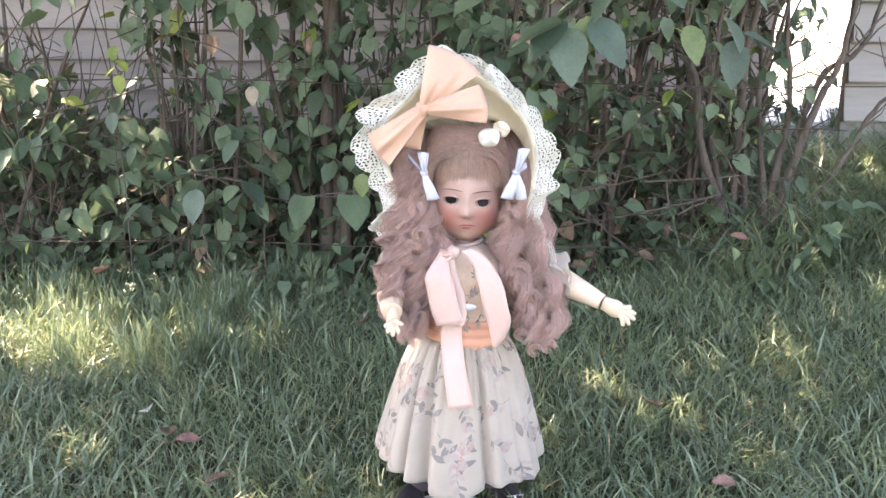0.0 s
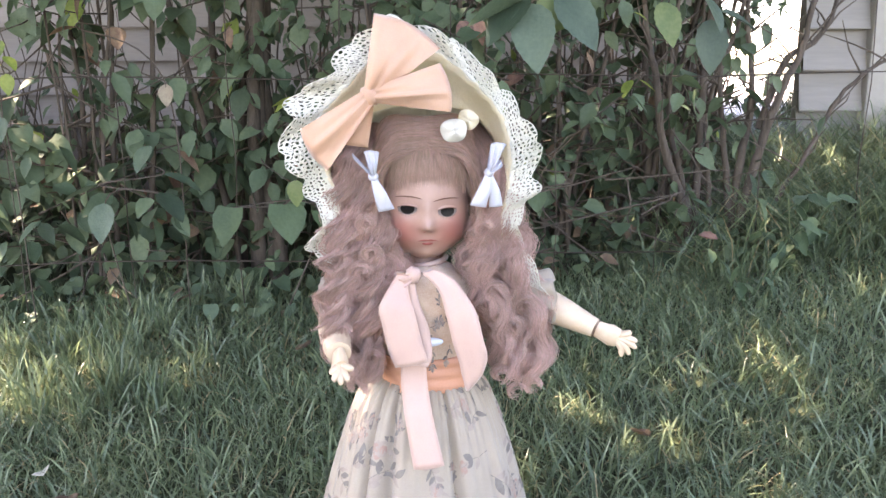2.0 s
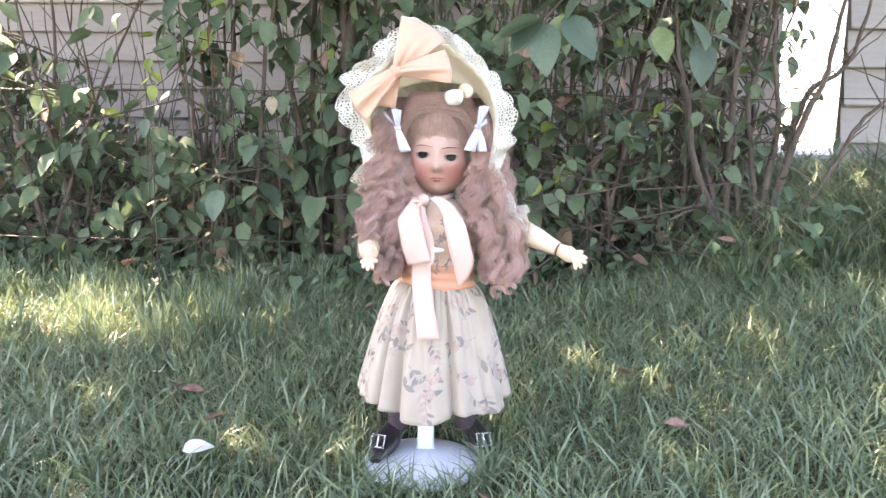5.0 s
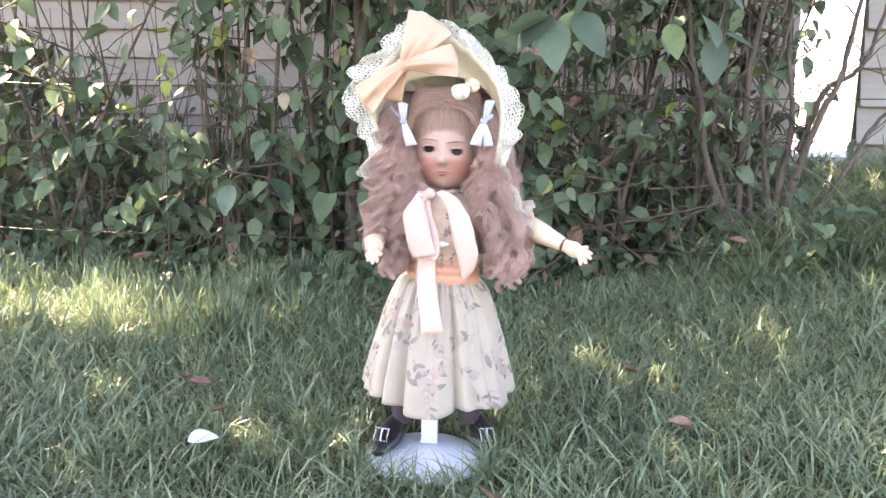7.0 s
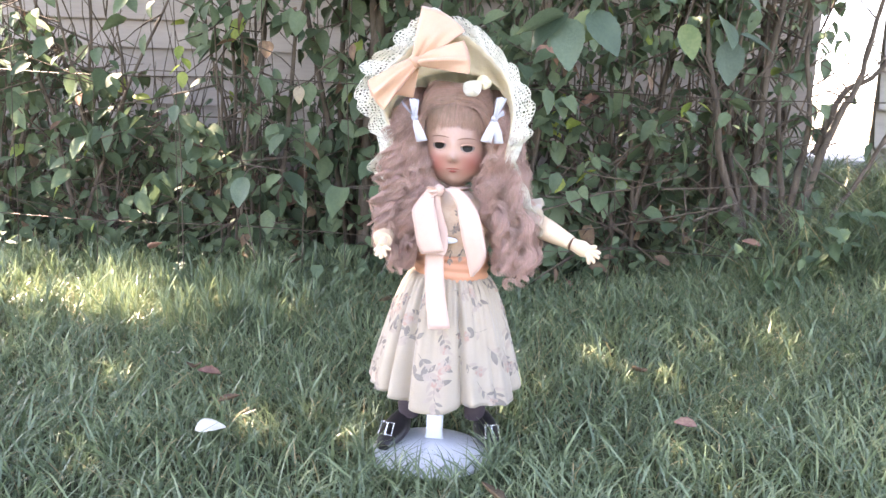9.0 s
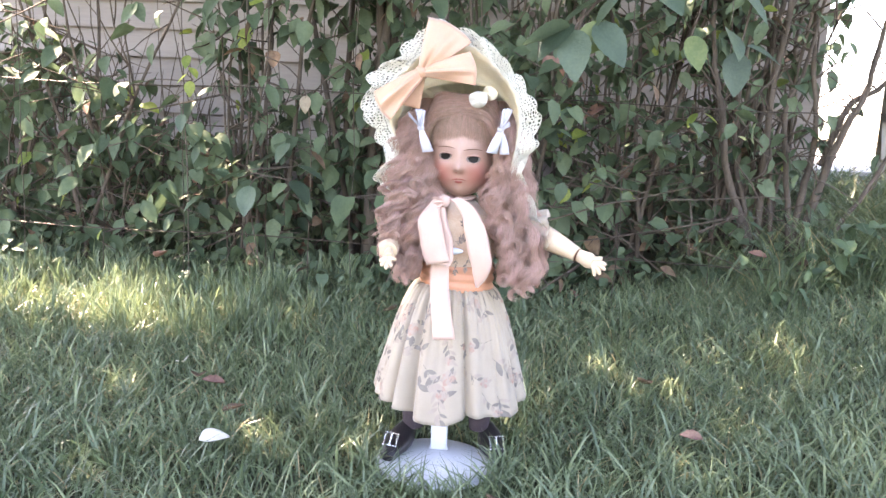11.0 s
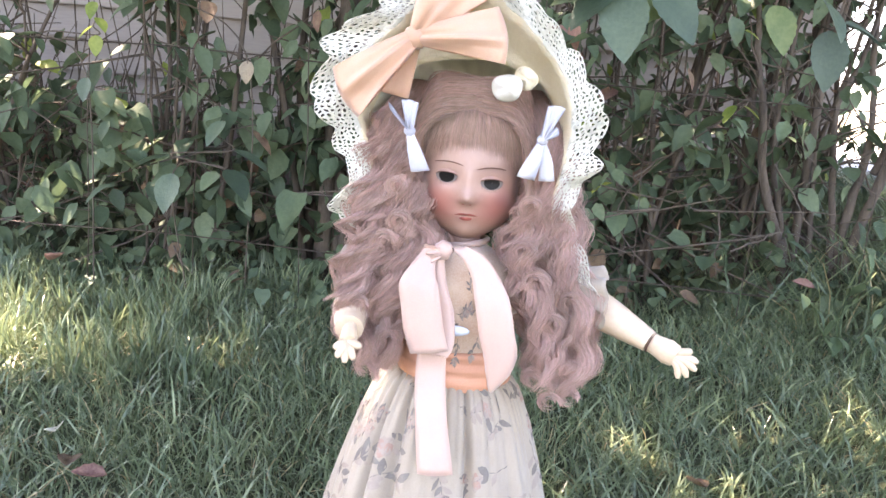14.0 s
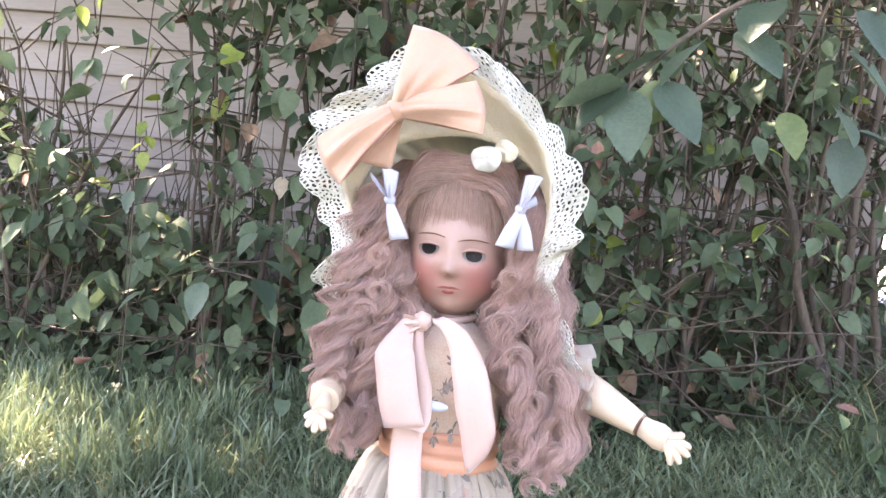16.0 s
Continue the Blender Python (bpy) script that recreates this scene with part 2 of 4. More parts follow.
def ground_z(x, y):
    """Level by the doll, rising to the neighbouring house and a little towards the hedge."""
    z = 0.13 * max(0.0, min(x, 1.3) - 0.02) ** 1.25 + 0.05 * max(0.0, min(y, 2.0) - 0.15)
    ease = lambda v: (lambda c: c * c * (3 - 2 * c))(max(0.0, min(1.0, v)))
    z += 0.065 * ease((x - 0.55) / 0.5) * ease((y - 0.45) / 0.7)
    return z + 0.006 * math.sin(7 * x + 1) * math.sin(6 * y)


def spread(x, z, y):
    """A point of the doll drawn in its middle plane y = -0.04, slid along the camera's ray to the depth y."""
    # keeps the point's place in the camera's view
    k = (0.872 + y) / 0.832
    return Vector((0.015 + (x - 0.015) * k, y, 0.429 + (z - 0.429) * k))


# ---- ground and houses ----
def build_ground():
    xs = [-60, -20, -8, -4] + [-2.5 + 0.1 * i for i in range(51)] + [4, 8, 20, 60]
    ys = [-60, -20, -6, -3] + [-1.6 + 0.1 * i for i in range(42)] + [4, 8, 20, 60]
    s = Shape()
    s.grid([[(x, y, ground_z(x, y)) for x in xs] for y in ys])
    single("ground", s, M_SOIL, "dark soil under a shaded lawn", "ground", kind="structure")


def lapped_board(x0, x1, y, z, course=0.105):
    """One siding board, leaning out at its foot, with a butt edge below."""
    s = Shape()
    prof = [(y + 0.002, z + course + 0.004), (y - 0.004, z + course * 0.6), (y - 0.016, z + 0.014), (y - 0.019, z + 0.004), (y - 0.018, z), (y + 0.01, z + 0.003)]
    s.grid([[(x, py, pz) for py, pz in prof] for x in (x0, (x0 + x1) / 2, x1)])
    return s


def build_houses():
    left = thing("house", "beige house with lapped vinyl siding in shade", "house", at=(-1.5, 2.0, 0.1))
    w = Shape()
    w.box((-5.0, 1.97, 0.36), (1.09, 4.5, 2.05))
    part("wall", w, M_SHADESIDING, left, smooth=False)
    f = Shape()
    f.box((-5.0, 1.985, -0.1), (1.08, 4.4, 0.36))
    part("foundation", f, M_BLOCK, left, "dark grey masonry foundation", smooth=False)
    for i in range(16):
        part("siding_board", lapped_board(-5.0, 1.05, 1.965, 0.345 + 0.105 * i), M_SHADESIDING, left, smooth=False)
    c = Shape()
    c.box((1.02, 1.94, 0.34), (1.10, 2.0, 2.04))
    part("corner_trim", c, M_SHADESIDING, left, smooth=False, bevel=0.004)
    # roof edge out of view, added low enough for the sun to clear it
    r = Shape()
    r.box((-5.2, 1.88, 2.05), (1.1, 4.6, 2.10))
    part("added_roof_edge", r, M_TRIM, left, smooth=False)

    right = thing("house", "beige sided house with a pale corner trim beside tall grass", "house", at=(1.2, 1.4, 0.2))
    # only a thin front, so the gap behind it shows from the camera
    w = Shape()
    w.box((1.072, 1.345, 0.1), (1.33, 1.375, 2.5))
    part("wall", w, M_SIDING, right, smooth=False)
    for i in range(20):
        part("siding_board", lapped_board(1.065, 1.240, 1.338, 0.30 + 0.105 * i), M_SIDING, right, smooth=False)
    c = Shape()
    c.box((1.237, 1.308, 0.29), (1.322, 1.343, 2.45))
    part("corner_trim", c, M_TRIM, right, "pale corner trim", smooth=False, bevel=0.004)
    # dark sheet put where the opening right of the trim is only shade
    p = Shape()
    p.box((1.98, 2.6, 0.0), (5.5, 2.7, 2.5))
    part("dark_backing", p, M_OPENINGSHADE, right, "dark sheet standing in for the shade of an opening", smooth=False)
    # roof out of view, added over the dark opening
    p = Shape()
    p.box((1.34, 1.30, 2.3), (5.5, 2.7, 2.45))
    part("added_roof", p, M_TRIM, right, smooth=False)
    d = Shape()
    d.box((0.9, 2.3, -0.02), (12.0, 40.0, 0.345))
    single("pavement", d, M_PAVE, "pale sunlit concrete drive between two houses", "pavement", kind="structure", smooth=False)


# ---- grass ----
def blades(n, place, height, width, lean, seed):
    """n blades: place(rng, n) gives feet; each is a bent strip of five vertices."""
    rng = np.random.default_rng(seed)
    x, y = place(rng, n)
    n = len(x)
    z = np.array([ground_z(a, b) for a, b in zip(x, y)]) - 0.004
    h = rng.uniform(*height, n)
    w = rng.uniform(*width, n)
    az, turn = rng.uniform(0, 2 * math.pi, n), rng.uniform(0, math.pi, n)
    bend = rng.uniform(*lean, n) * h
    dx, dy = np.cos(az) * bend, np.sin(az) * bend
    wx, wy = np.cos(turn) * w / 2, np.sin(turn) * w / 2
    v = np.empty((n, 7, 3))
    for k, (u, wk) in enumerate(((0.0, 0.8), (0.4, 1.0), (0.75, 0.7))):
        cx, cy, cz = x + dx * u * u, y + dy * u * u, z + h * (u - 0.25 * u * u * (bend / h))
        v[:, 2 * k] = np.stack([cx - wx * wk, cy - wy * wk, cz], 1)
        v[:, 2 * k + 1] = np.stack([cx + wx * wk, cy + wy * wk, cz], 1)
    v[:, 6] = np.stack([x + dx, y + dy, z + h * (1 - 0.3 * bend / h)], 1)
    base = (np.arange(n) * 7)[:, None]
    quads = np.concatenate([base + np.array([0, 1, 3, 2]), base + np.array([2, 3, 5, 4])])
    tris = base + np.array([4, 5, 6])
    me = bpy.data.meshes.new("grass")
    me.from_pydata(v.reshape(-1, 3).tolist(), [], quads.tolist() + tris.tolist())
    return me


def lawn_feet(rng, n):
    x, y = rng.uniform(-2.0, 2.1, n), rng.uniform(-0.62, 1.15, n)
    # tufts: keep more blades where a slow wave is high
    tuft = 0.5 + 0.5 * np.sin(23 * x + 4 * np.sin(9 * y)) * np.sin(19 * y + 3 * np.sin(11 * x))
    keep = rng.uniform(0, 1, n) < 0.45 + 0.55 * tuft
    edge = np.clip((1.15 - 0.08 * np.sin(5 * x) - y) / 0.40, 0.0, 1)
    keep &= rng.uniform(0, 1, n) < np.where(x > 0.45, 1, edge)
    keep &= (x ** 2 + (y + 0.028) ** 2 > 0.0755 ** 2) & ((np.abs(x) > 0.075) | (y > -0.03) | (y < -0.135) | (rng.uniform(0, 1, n) < 0.4))
    keep &= (np.abs(x + 0.05) > 0.022) | (y < -0.02) | (y > 0.06)
    return x[keep], y[keep]


def patch_feet(rng, n):
    a, c = rng.integers(0, 70, n), np.random.default_rng(33)
    cx, cy = c.uniform(-1.15, -0.32, 70), c.uniform(0.42, 0.95, 70)
    return cx[a] + rng.normal(0, 0.022, n), cy[a] + rng.normal(0, 0.022, n)


def rim_feet(rng, n):
    a, r = rng.uniform(math.pi * 0.95, math.pi * 2.05, n), rng.uniform(0.077, 0.105, n)
    return r * np.cos(a), -0.028 + r * np.sin(a)


def wide_feet(rng, n):
    x, y = rng.uniform(-4.5, 4.5, n), rng.uniform(-4.0, 1.0, n)
    keep = (np.abs(x) > 2.0) | (y < -0.6)
    return x[keep], y[keep]


def bank_feet(rng, n):
    x, y = rng.uniform(0.5, 2.9, n), rng.uniform(0.7, 2.1, n)
    out = (x > 1.36) | (y < 1.30) | (x < 1.02)
    x, y = x[out], y[out]
    n = len(x)
    keep = rng.uniform(0, 1, n) < np.clip((x - 0.45) / 0.5, 0.15, 1)
    return x[keep], y[keep]


def build_grass():
    for args, m, lab in (((200000, lawn_feet, (0.022, 0.062), (0.0015, 0.0034), (0.3, 1.2), 1), M_GRASS, "uneven green lawn with narrow bent blades"),
                         ((6000, lawn_feet, (0.06, 0.092), (0.002, 0.004), (0.3, 0.9), 2), M_GRASS, "longer green blades standing out of the lawn"),
                         ((17000, lawn_feet, (0.02, 0.060), (0.0010, 0.0024), (0.5, 1.5), 3), M_DRYGRASS, "dry straw-coloured blades in the lawn"),
                         ((2600, patch_feet, (0.05, 0.105), (0.002, 0.0042), (0.1, 0.6), 6), M_GRASS, "upright tufts of long grass in the sun"),
                         ((330, rim_feet, (0.035, 0.07), (0.0018, 0.0034), (0.4, 1.1), 7), M_GRASS, "grass blades bent over the rim of the stand"),
                         ((40000, wide_feet, (0.03, 0.075), (0.003, 0.006), (0.25, 1.0), 8), M_GRASS, "thinner lawn stretching away"),
                         ((34000, bank_feet, (0.07, 0.22), (0.0018, 0.0042), (0.4, 1.2), 4), M_GRASS, "tall weedy grass on a bank by the house"),
                         ((1500, bank_feet, (0.10, 0.24), (0.0015, 0.003), (0.4, 1.1), 5), M_DRYGRASS, "thin dry stalks among tall grass")):
        me = blades(*args)
        me.materials.append(m)
        tagged(new("grass", me), lab, "grass", kind="stuff")


# ---- leaves, stems, shrubs ----
def leaf_shape(length, width, fold=0.25, curl=0.2, rows=5, saw=0.0):
    """An ovate leaf from the origin along +y, folded at its midrib and drooping at its tip."""
    pts = []
    for i in range(rows + 1):
        u = i / rows
        w = width * 0.5 * (math.sin(math.pi * u ** 0.75) ** 0.8) if 0 < u < 1 else 0.0008
        w *= 1 + (saw if i % 2 else -saw)
        zc = -curl * length * u * u
        pts.append([(-w, u * length, zc + fold * w), (-w * 0.5, u * length, zc + fold * w * 0.4), (0, u * length, zc), (w * 0.5, u * length, zc + fold * w * 0.4), (w, u * length, zc + fold * w)])
    return pts


def heart_shape(length, width, fold=0.2, curl=0.15):
    pts = []
    for u, k, back in ((0.0, 0.30, 0.0), (0.12, 0.80, -0.14), (0.3, 1.0, -0.04), (0.55, 0.82, 0.0), (0.8, 0.42, 0.0), (1.0, 0.01, 0.0)):
        w, zc = width * 0.5 * k, -curl * length * u * u
        pts.append([(-w, (u + back) * length, zc + fold * w), (-w * 0.5, (u + back * 0.3) * length, zc + fold * w * 0.5), (0, u * length, zc), (w * 0.5, (u + back * 0.3) * length, zc + fold * w * 0.5), (w, (u + back) * length, zc + fold * w)])
    return pts


def set_leaf(s, pts, m, slot=0):
    s.grid([[m @ Vector(p) for p in r] for r in pts], slot)


def leaf_pose(rng, p, tilt=(10, 75)):
    """A leaf at p, facing any way and hanging by some degrees, its face turned up and out."""
    return Matrix.Translation(p) @ Euler((radians(-rng.uniform(*tilt)), radians(rng.uniform(-35, 35)), radians(rng.uniform(90, 270) if rng.random() < 0.75 else rng.uniform(0, 360)))).to_matrix().to_4x4()


def stem_path(rng, foot, top, n=9, wander=0.03):
    a, b = Vector(foot), Vector(top)
    off, out = Vector(), []
    for i in range(n):
        u = i / (n - 1)
        out.append(a.lerp(b, u) + off * u)
        off += Vector((rng.uniform(-wander, wander), rng.uniform(-wander, wander), rng.uniform(-wander, wander) * 0.3))
    return out


def shrub(label, feet, seed, stems, height, reach, leaves, size, low, thick=(0.003, 0.008), lean=(0, 0), heart=0.0, twigs=13, rise=(-0.5, 0.7), wander=0.035):
    """A shrub: single stems from the feet, twigs off them, and a crown of leaves along the twigs."""
    rng = random.Random(seed)
    x, y = feet
    ob = thing("shrub", label, "shrub", group="shrubs of the hedge", at=(x, y, ground_z(x, y)))
    fine, tips = Shape(), []
    for i in range(stems):
        fx, fy = x + rng.uniform(-0.09, 0.09) * reach * 3, y + rng.uniform(-0.05, 0.08)
        tx, ty = fx + rng.uniform(-1, 1) * reach + lean[0], fy + rng.uniform(-0.25, 0.35) * reach + lean[1]
        path = stem_path(rng, (fx, fy, ground_z(fx, fy) - 0.02), (tx, ty, height * rng.uniform(0.8, 1.1)), wander=wander)
        r = rng.uniform(*thick)
        s = Shape()
        s.tube(path, [r * (1 - 0.55 * k / 8) for k in range(9)], seg=7)
        part("stem", s, M_BARK, ob)
        for _ in range(twigs):
            a = path[rng.randrange(1, 8)]
            d = Vector((rng.uniform(-1, 1), rng.uniform(-1.0, 0.4), rng.uniform(*rise))).normalized() * rng.uniform(0.12, 0.30)
            tw = stem_path(rng, a, a + d, n=5, wander=0.02)
            fine.tube(tw, [0.0026, 0.0022, 0.0018, 0.0014, 0.001], seg=4, caps=False)
            tips.append(tw)
    tagged(part("twig", fine, M_BARK, ob), kind="stuff")
    crown = Shape()
    made = 0
    while made < leaves:
        tw = rng.choice(tips)
        p = tw[rng.randrange(1, 5)] + Vector((rng.uniform(-0.03, 0.03), rng.uniform(-0.03, 0.03), rng.uniform(-0.03, 0.03)))
        if p.z < low:
            made += 0.2
            continue
        L = size * rng.uniform(0.55, 1.25)
        pts = heart_shape(L, L * 0.85, curl=rng.uniform(0.05, 0.3)) if rng.random() < heart else leaf_shape(L, L * rng.uniform(0.5, 0.7), curl=rng.uniform(0.05, 0.4), rows=4)
        set_leaf(crown, pts, leaf_pose(rng, p), 1 if rng.random() < 0.025 else 2 if rng.random() < 0.03 else 0)
        made += 1
    tagged(part("leaves", crown, [M_LEAF, M_YLEAF, M_BROWNLEAF], ob), kind="stuff")
    return ob


def bare_shrub():
    """Old bent stems that fan out of one foot beside the house, each with short broken side shoots."""
    ob = thing("shrub", "old shrub with bent bare brown stems beside siding", "shrub", group="shrubs of the hedge", at=(0.74, 0.93, 0.15))
    rng = random.Random(61)
    lines = ((0.0105, ((0.744, 0.220), (0.773, 0.340), (0.810, 0.471), (0.844, 0.541), (0.866, 0.660), (0.90, 0.86))),
             (0.0080, ((0.776, 0.390), (0.825, 0.528), (0.888, 0.573), (0.927, 0.648), (0.97, 0.84))),
             (0.0062, ((0.800, 0.215), (0.833, 0.273), (0.881, 0.360), (0.920, 0.445), (0.982, 0.509), (1.052, 0.548), (1.134, 0.599))),
             (0.0080, ((0.720, 0.220), (0.695, 0.380), (0.682, 0.509), (0.715, 0.610), (0.76, 0.86))),
             (0.0095, ((0.727, 0.220), (0.745, 0.354), (0.756, 0.471), (0.738, 0.610), (0.72, 0.86))),
             (0.0100, ((0.610, 0.234), (0.555, 0.367), (0.534, 0.496), (0.502, 0.621), (0.48, 0.86))),
             (0.0075, ((0.623, 0.234), (0.580, 0.393), (0.573, 0.521), (0.600, 0.86))),
             (0.0060, ((0.679, 0.220), (0.660, 0.406), (0.645, 0.534), (0.640, 0.86))))
    fine = Shape()
    for r, line in lines:
        depth = rng.uniform(-0.03, 0.04)
        pts = curve_points([(x, 0.93 + depth * (0.3 + z), z) for x, z in line], 26)
        if line[0][1] < 0.3:
            pts = [Vector((pts[0].x + (0.72 - pts[0].x) * 0.25, 0.93, ground_z(0.72, 0.93) - 0.03))] + pts
        s = Shape()
        s.tube([p + Vector((rng.uniform(-1, 1), rng.uniform(-1, 1), 0)) * 0.0022 for p in pts], [r * (1 - 0.6 * k / len(pts)) * rng.uniform(0.88, 1.12) for k in range(len(pts))], seg=9)
        part("stem", s, M_BARK, ob)
        for _ in range(9):
            a = pts[rng.randrange(6, len(pts) - 2)]
            side = rng.choice((-1, 1))
            tip = a + Vector((side * rng.uniform(0.03, 0.11), rng.uniform(-0.04, 0.04), rng.uniform(0.02, 0.12)))
            fine.tube(stem_path(rng, a, tip, n=5, wander=0.012), [0.0024, 0.002, 0.0017, 0.0013, 0.0008], seg=5)
    tagged(part("twig", fine, M_BARK, ob), kind="stuff")


def build_hedge():
    shrub("broad-leaved green shrub against beige siding", (-1.42, 1.05), 11, 7, 0.72, 0.30, 320, 0.054, 0.05)
    shrub("broad-leaved shrub with thin upright stems", (-1.0, 0.98), 12, 8, 0.90, 0.28, 360, 0.054, 0.06)
    shrub("shrub with dark stems and hanging leaves", (-0.62, 0.98), 13, 9, 1.25, 0.26, 560, 0.056, 0.06, heart=0.2)
    shrub("thick-stemmed dark shrub behind the doll", (-0.32, 1.04), 14, 7, 1.3, 0.22, 760, 0.058, 0.06, thick=(0.008, 0.020), heart=0.2)
    shrub("dense dark green shrub behind the doll", (0.02, 1.00), 15, 9, 1.25, 0.27, 1000, 0.052, 0.05, heart=0.3)
    shrub("dense shrub with fine crossing twigs", (0.33, 1.02), 16, 10, 1.25, 0.27, 800, 0.048, 0.06, heart=0.2)
    shrub("open shrub with several upright brown stems", (0.60, 0.99), 17, 9, 1.3, 0.20, 470, 0.048, 0.10, thick=(0.005, 0.011))
    shrub("sparse young shrub beside the bare stems", (0.68, 1.04), 18, 4, 1.15, 0.22, 110, 0.042, 0.30, thick=(0.004, 0.008), lean=(0.14, 0), twigs=8, rise=(0.2, 1.1), wander=0.05)
    bare_shrub()
    # the shaded depth of the hedge: fine twigs and small leaves before the house wall
    rng = random.Random(39)
    s = Shape()
    for _ in range(300):
        x, y = rng.uniform(-2.4, 0.85), rng.uniform(1.15, 1.75)
        h = rng.uniform(0.3, 1.15 if x > -0.5 else 0.85)
        s.tube(stem_path(rng, (x, y, ground_z(x, y)), (x + rng.uniform(-0.2, 0.2), y + rng.uniform(-0.1, 0.1), h), n=6, wander=0.03), [0.004, 0.0036, 0.003, 0.0025, 0.002, 0.001], seg=4, slot=1, caps=False)
    for _ in range(5600):
        x, y = rng.uniform(-2.4, 0.85), rng.uniform(1.12, 1.8)
        top = 0.40 + 0.16 * math.sin(3.1 * x + 1) + 0.12 * math.sin(11 * x) + (0.7 if x > -0.45 else 0.0)
        z = ground_z(x, y) + top * rng.random() ** 1.3 + 0.02
        L = rng.uniform(0.025, 0.058)
        set_leaf(s, leaf_shape(L, L * rng.uniform(0.5, 0.75), curl=rng.uniform(0, 0.4), rows=3), leaf_pose(rng, Vector((x, y, z))), 2 if rng.random() < 0.05 else 0)
    single("undergrowth", s, [M_LEAF, M_BARK, M_BROWNLEAF], "dim twiggy undergrowth in the depth of the hedge", "undergrowth", kind="stuff")
    rng = random.Random(40)
    s = Shape()
    for _ in range(1500):
        x = rng.uniform(-1.9, 0.75)
        y = rng.uniform(0.78, 1.25) + 0.05 * math.sin(5 * x)
        p = Vector((x, y, ground_z(x, y) + rng.uniform(0.02, 0.06) + max(0, y - 0.80) * rng.uniform(0, 0.62)))
        L = rng.uniform(0.018, 0.044)
        set_leaf(s, heart_shape(L, L * 0.95) if rng.random() < 0.5 else leaf_shape(L, L * 0.6, rows=4), leaf_pose(rng, p, (0, 60)), 1 if rng.random() < 0.05 else 0)
    single("ground_ivy", s, [M_LEAF, M_BROWNLEAF], "low ivy and weeds along the foot of the hedge", "ivy", kind="stuff")
    # broad-leaved weeds in the tall grass of the bank
    for x, y, n, L in ((0.72, 0.72, 26, 0.06), (0.86, 0.80, 30, 0.07), (1.02, 0.72, 24, 0.065), (0.62, 0.62, 18, 0.05), (1.15, 0.92, 28, 0.07), (0.93, 0.60, 18, 0.055)):
        weed = thing("weed", "leafy green weed growing in the tall grass", "weed", group="weeds on the bank", at=(x, y, ground_z(x, y)))
        st, lf = Shape(), Shape()
        for k in range(5):
            tip = Vector((x + rng.uniform(-0.09, 0.09), y + rng.uniform(-0.07, 0.05), ground_z(x, y) + rng.uniform(0.07, 0.17)))
            path = stem_path(rng, (x, y, ground_z(x, y) - 0.01), tip, n=6, wander=0.012)
            st.tube(path, [0.002, 0.0018, 0.0016, 0.0014, 0.0012, 0.0008], seg=5)
            for _ in range(n // 5):
                q = L * rng.uniform(0.5, 1.0)
                set_leaf(lf, leaf_shape(q, q * 0.5, curl=rng.uniform(0.1, 0.4), rows=5, saw=0.05), leaf_pose(rng, path[rng.randrange(2, 6)], (-15, 50)))
        part("stem", st, M_IVY, weed)
        tagged(part("leaves", lf, M_IVY, weed), kind="stuff")
    # fine bare canes that arch out of the hedge
    canes = thing("bramble", "thin bare canes arching low in the hedge", "bramble", at=(0.3, 0.9, 0.05))
    for i in range(36):
        a = Vector((rng.uniform(0.05, 0.6), rng.uniform(0.82, 1.0), rng.uniform(0.12, 0.5)))
        b = a + Vector((rng.uniform(-0.35, 0.35), rng.uniform(-0.1, 0.1), rng.uniform(-0.16, 0.10)))
        c = Shape()
        c.tube(stem_path(rng, a, b, n=7, wander=0.02), [0.0022, 0.002, 0.002, 0.0018, 0.0016, 0.0014, 0.001], seg=5)
        part("cane", c, M_BARK, canes)


def vine(label, root, leaves, mats=None):
    """A thin stem from the ground past its leaves, each leaf a part: foot, heading, droop, length, heart-shaped, kind."""
    ob = thing("vine", label, "vine", group="leafy shoots along the hedge", at=root)
    s = Shape()
    pts = [Vector(root)] + [Vector(l[0]) for l in sorted(leaves, key=lambda l: l[0][2])]
    s.tube(curve_points(pts, 6 * len(pts)), 0.0014, seg=5)
    part("stem", s, M_BARK, ob)
    for foot, head, droop, L, heart, m in leaves:
        s = Shape()
        set_leaf(s, heart_shape(L, L * 0.95, curl=0.1) if heart else leaf_shape(L, L * 0.66, curl=0.12, rows=10, saw=0.02), Matrix.Translation(foot) @ Euler((radians(-droop), 0, radians(head))).to_matrix().to_4x4())
        part("leaf", s, m, ob)


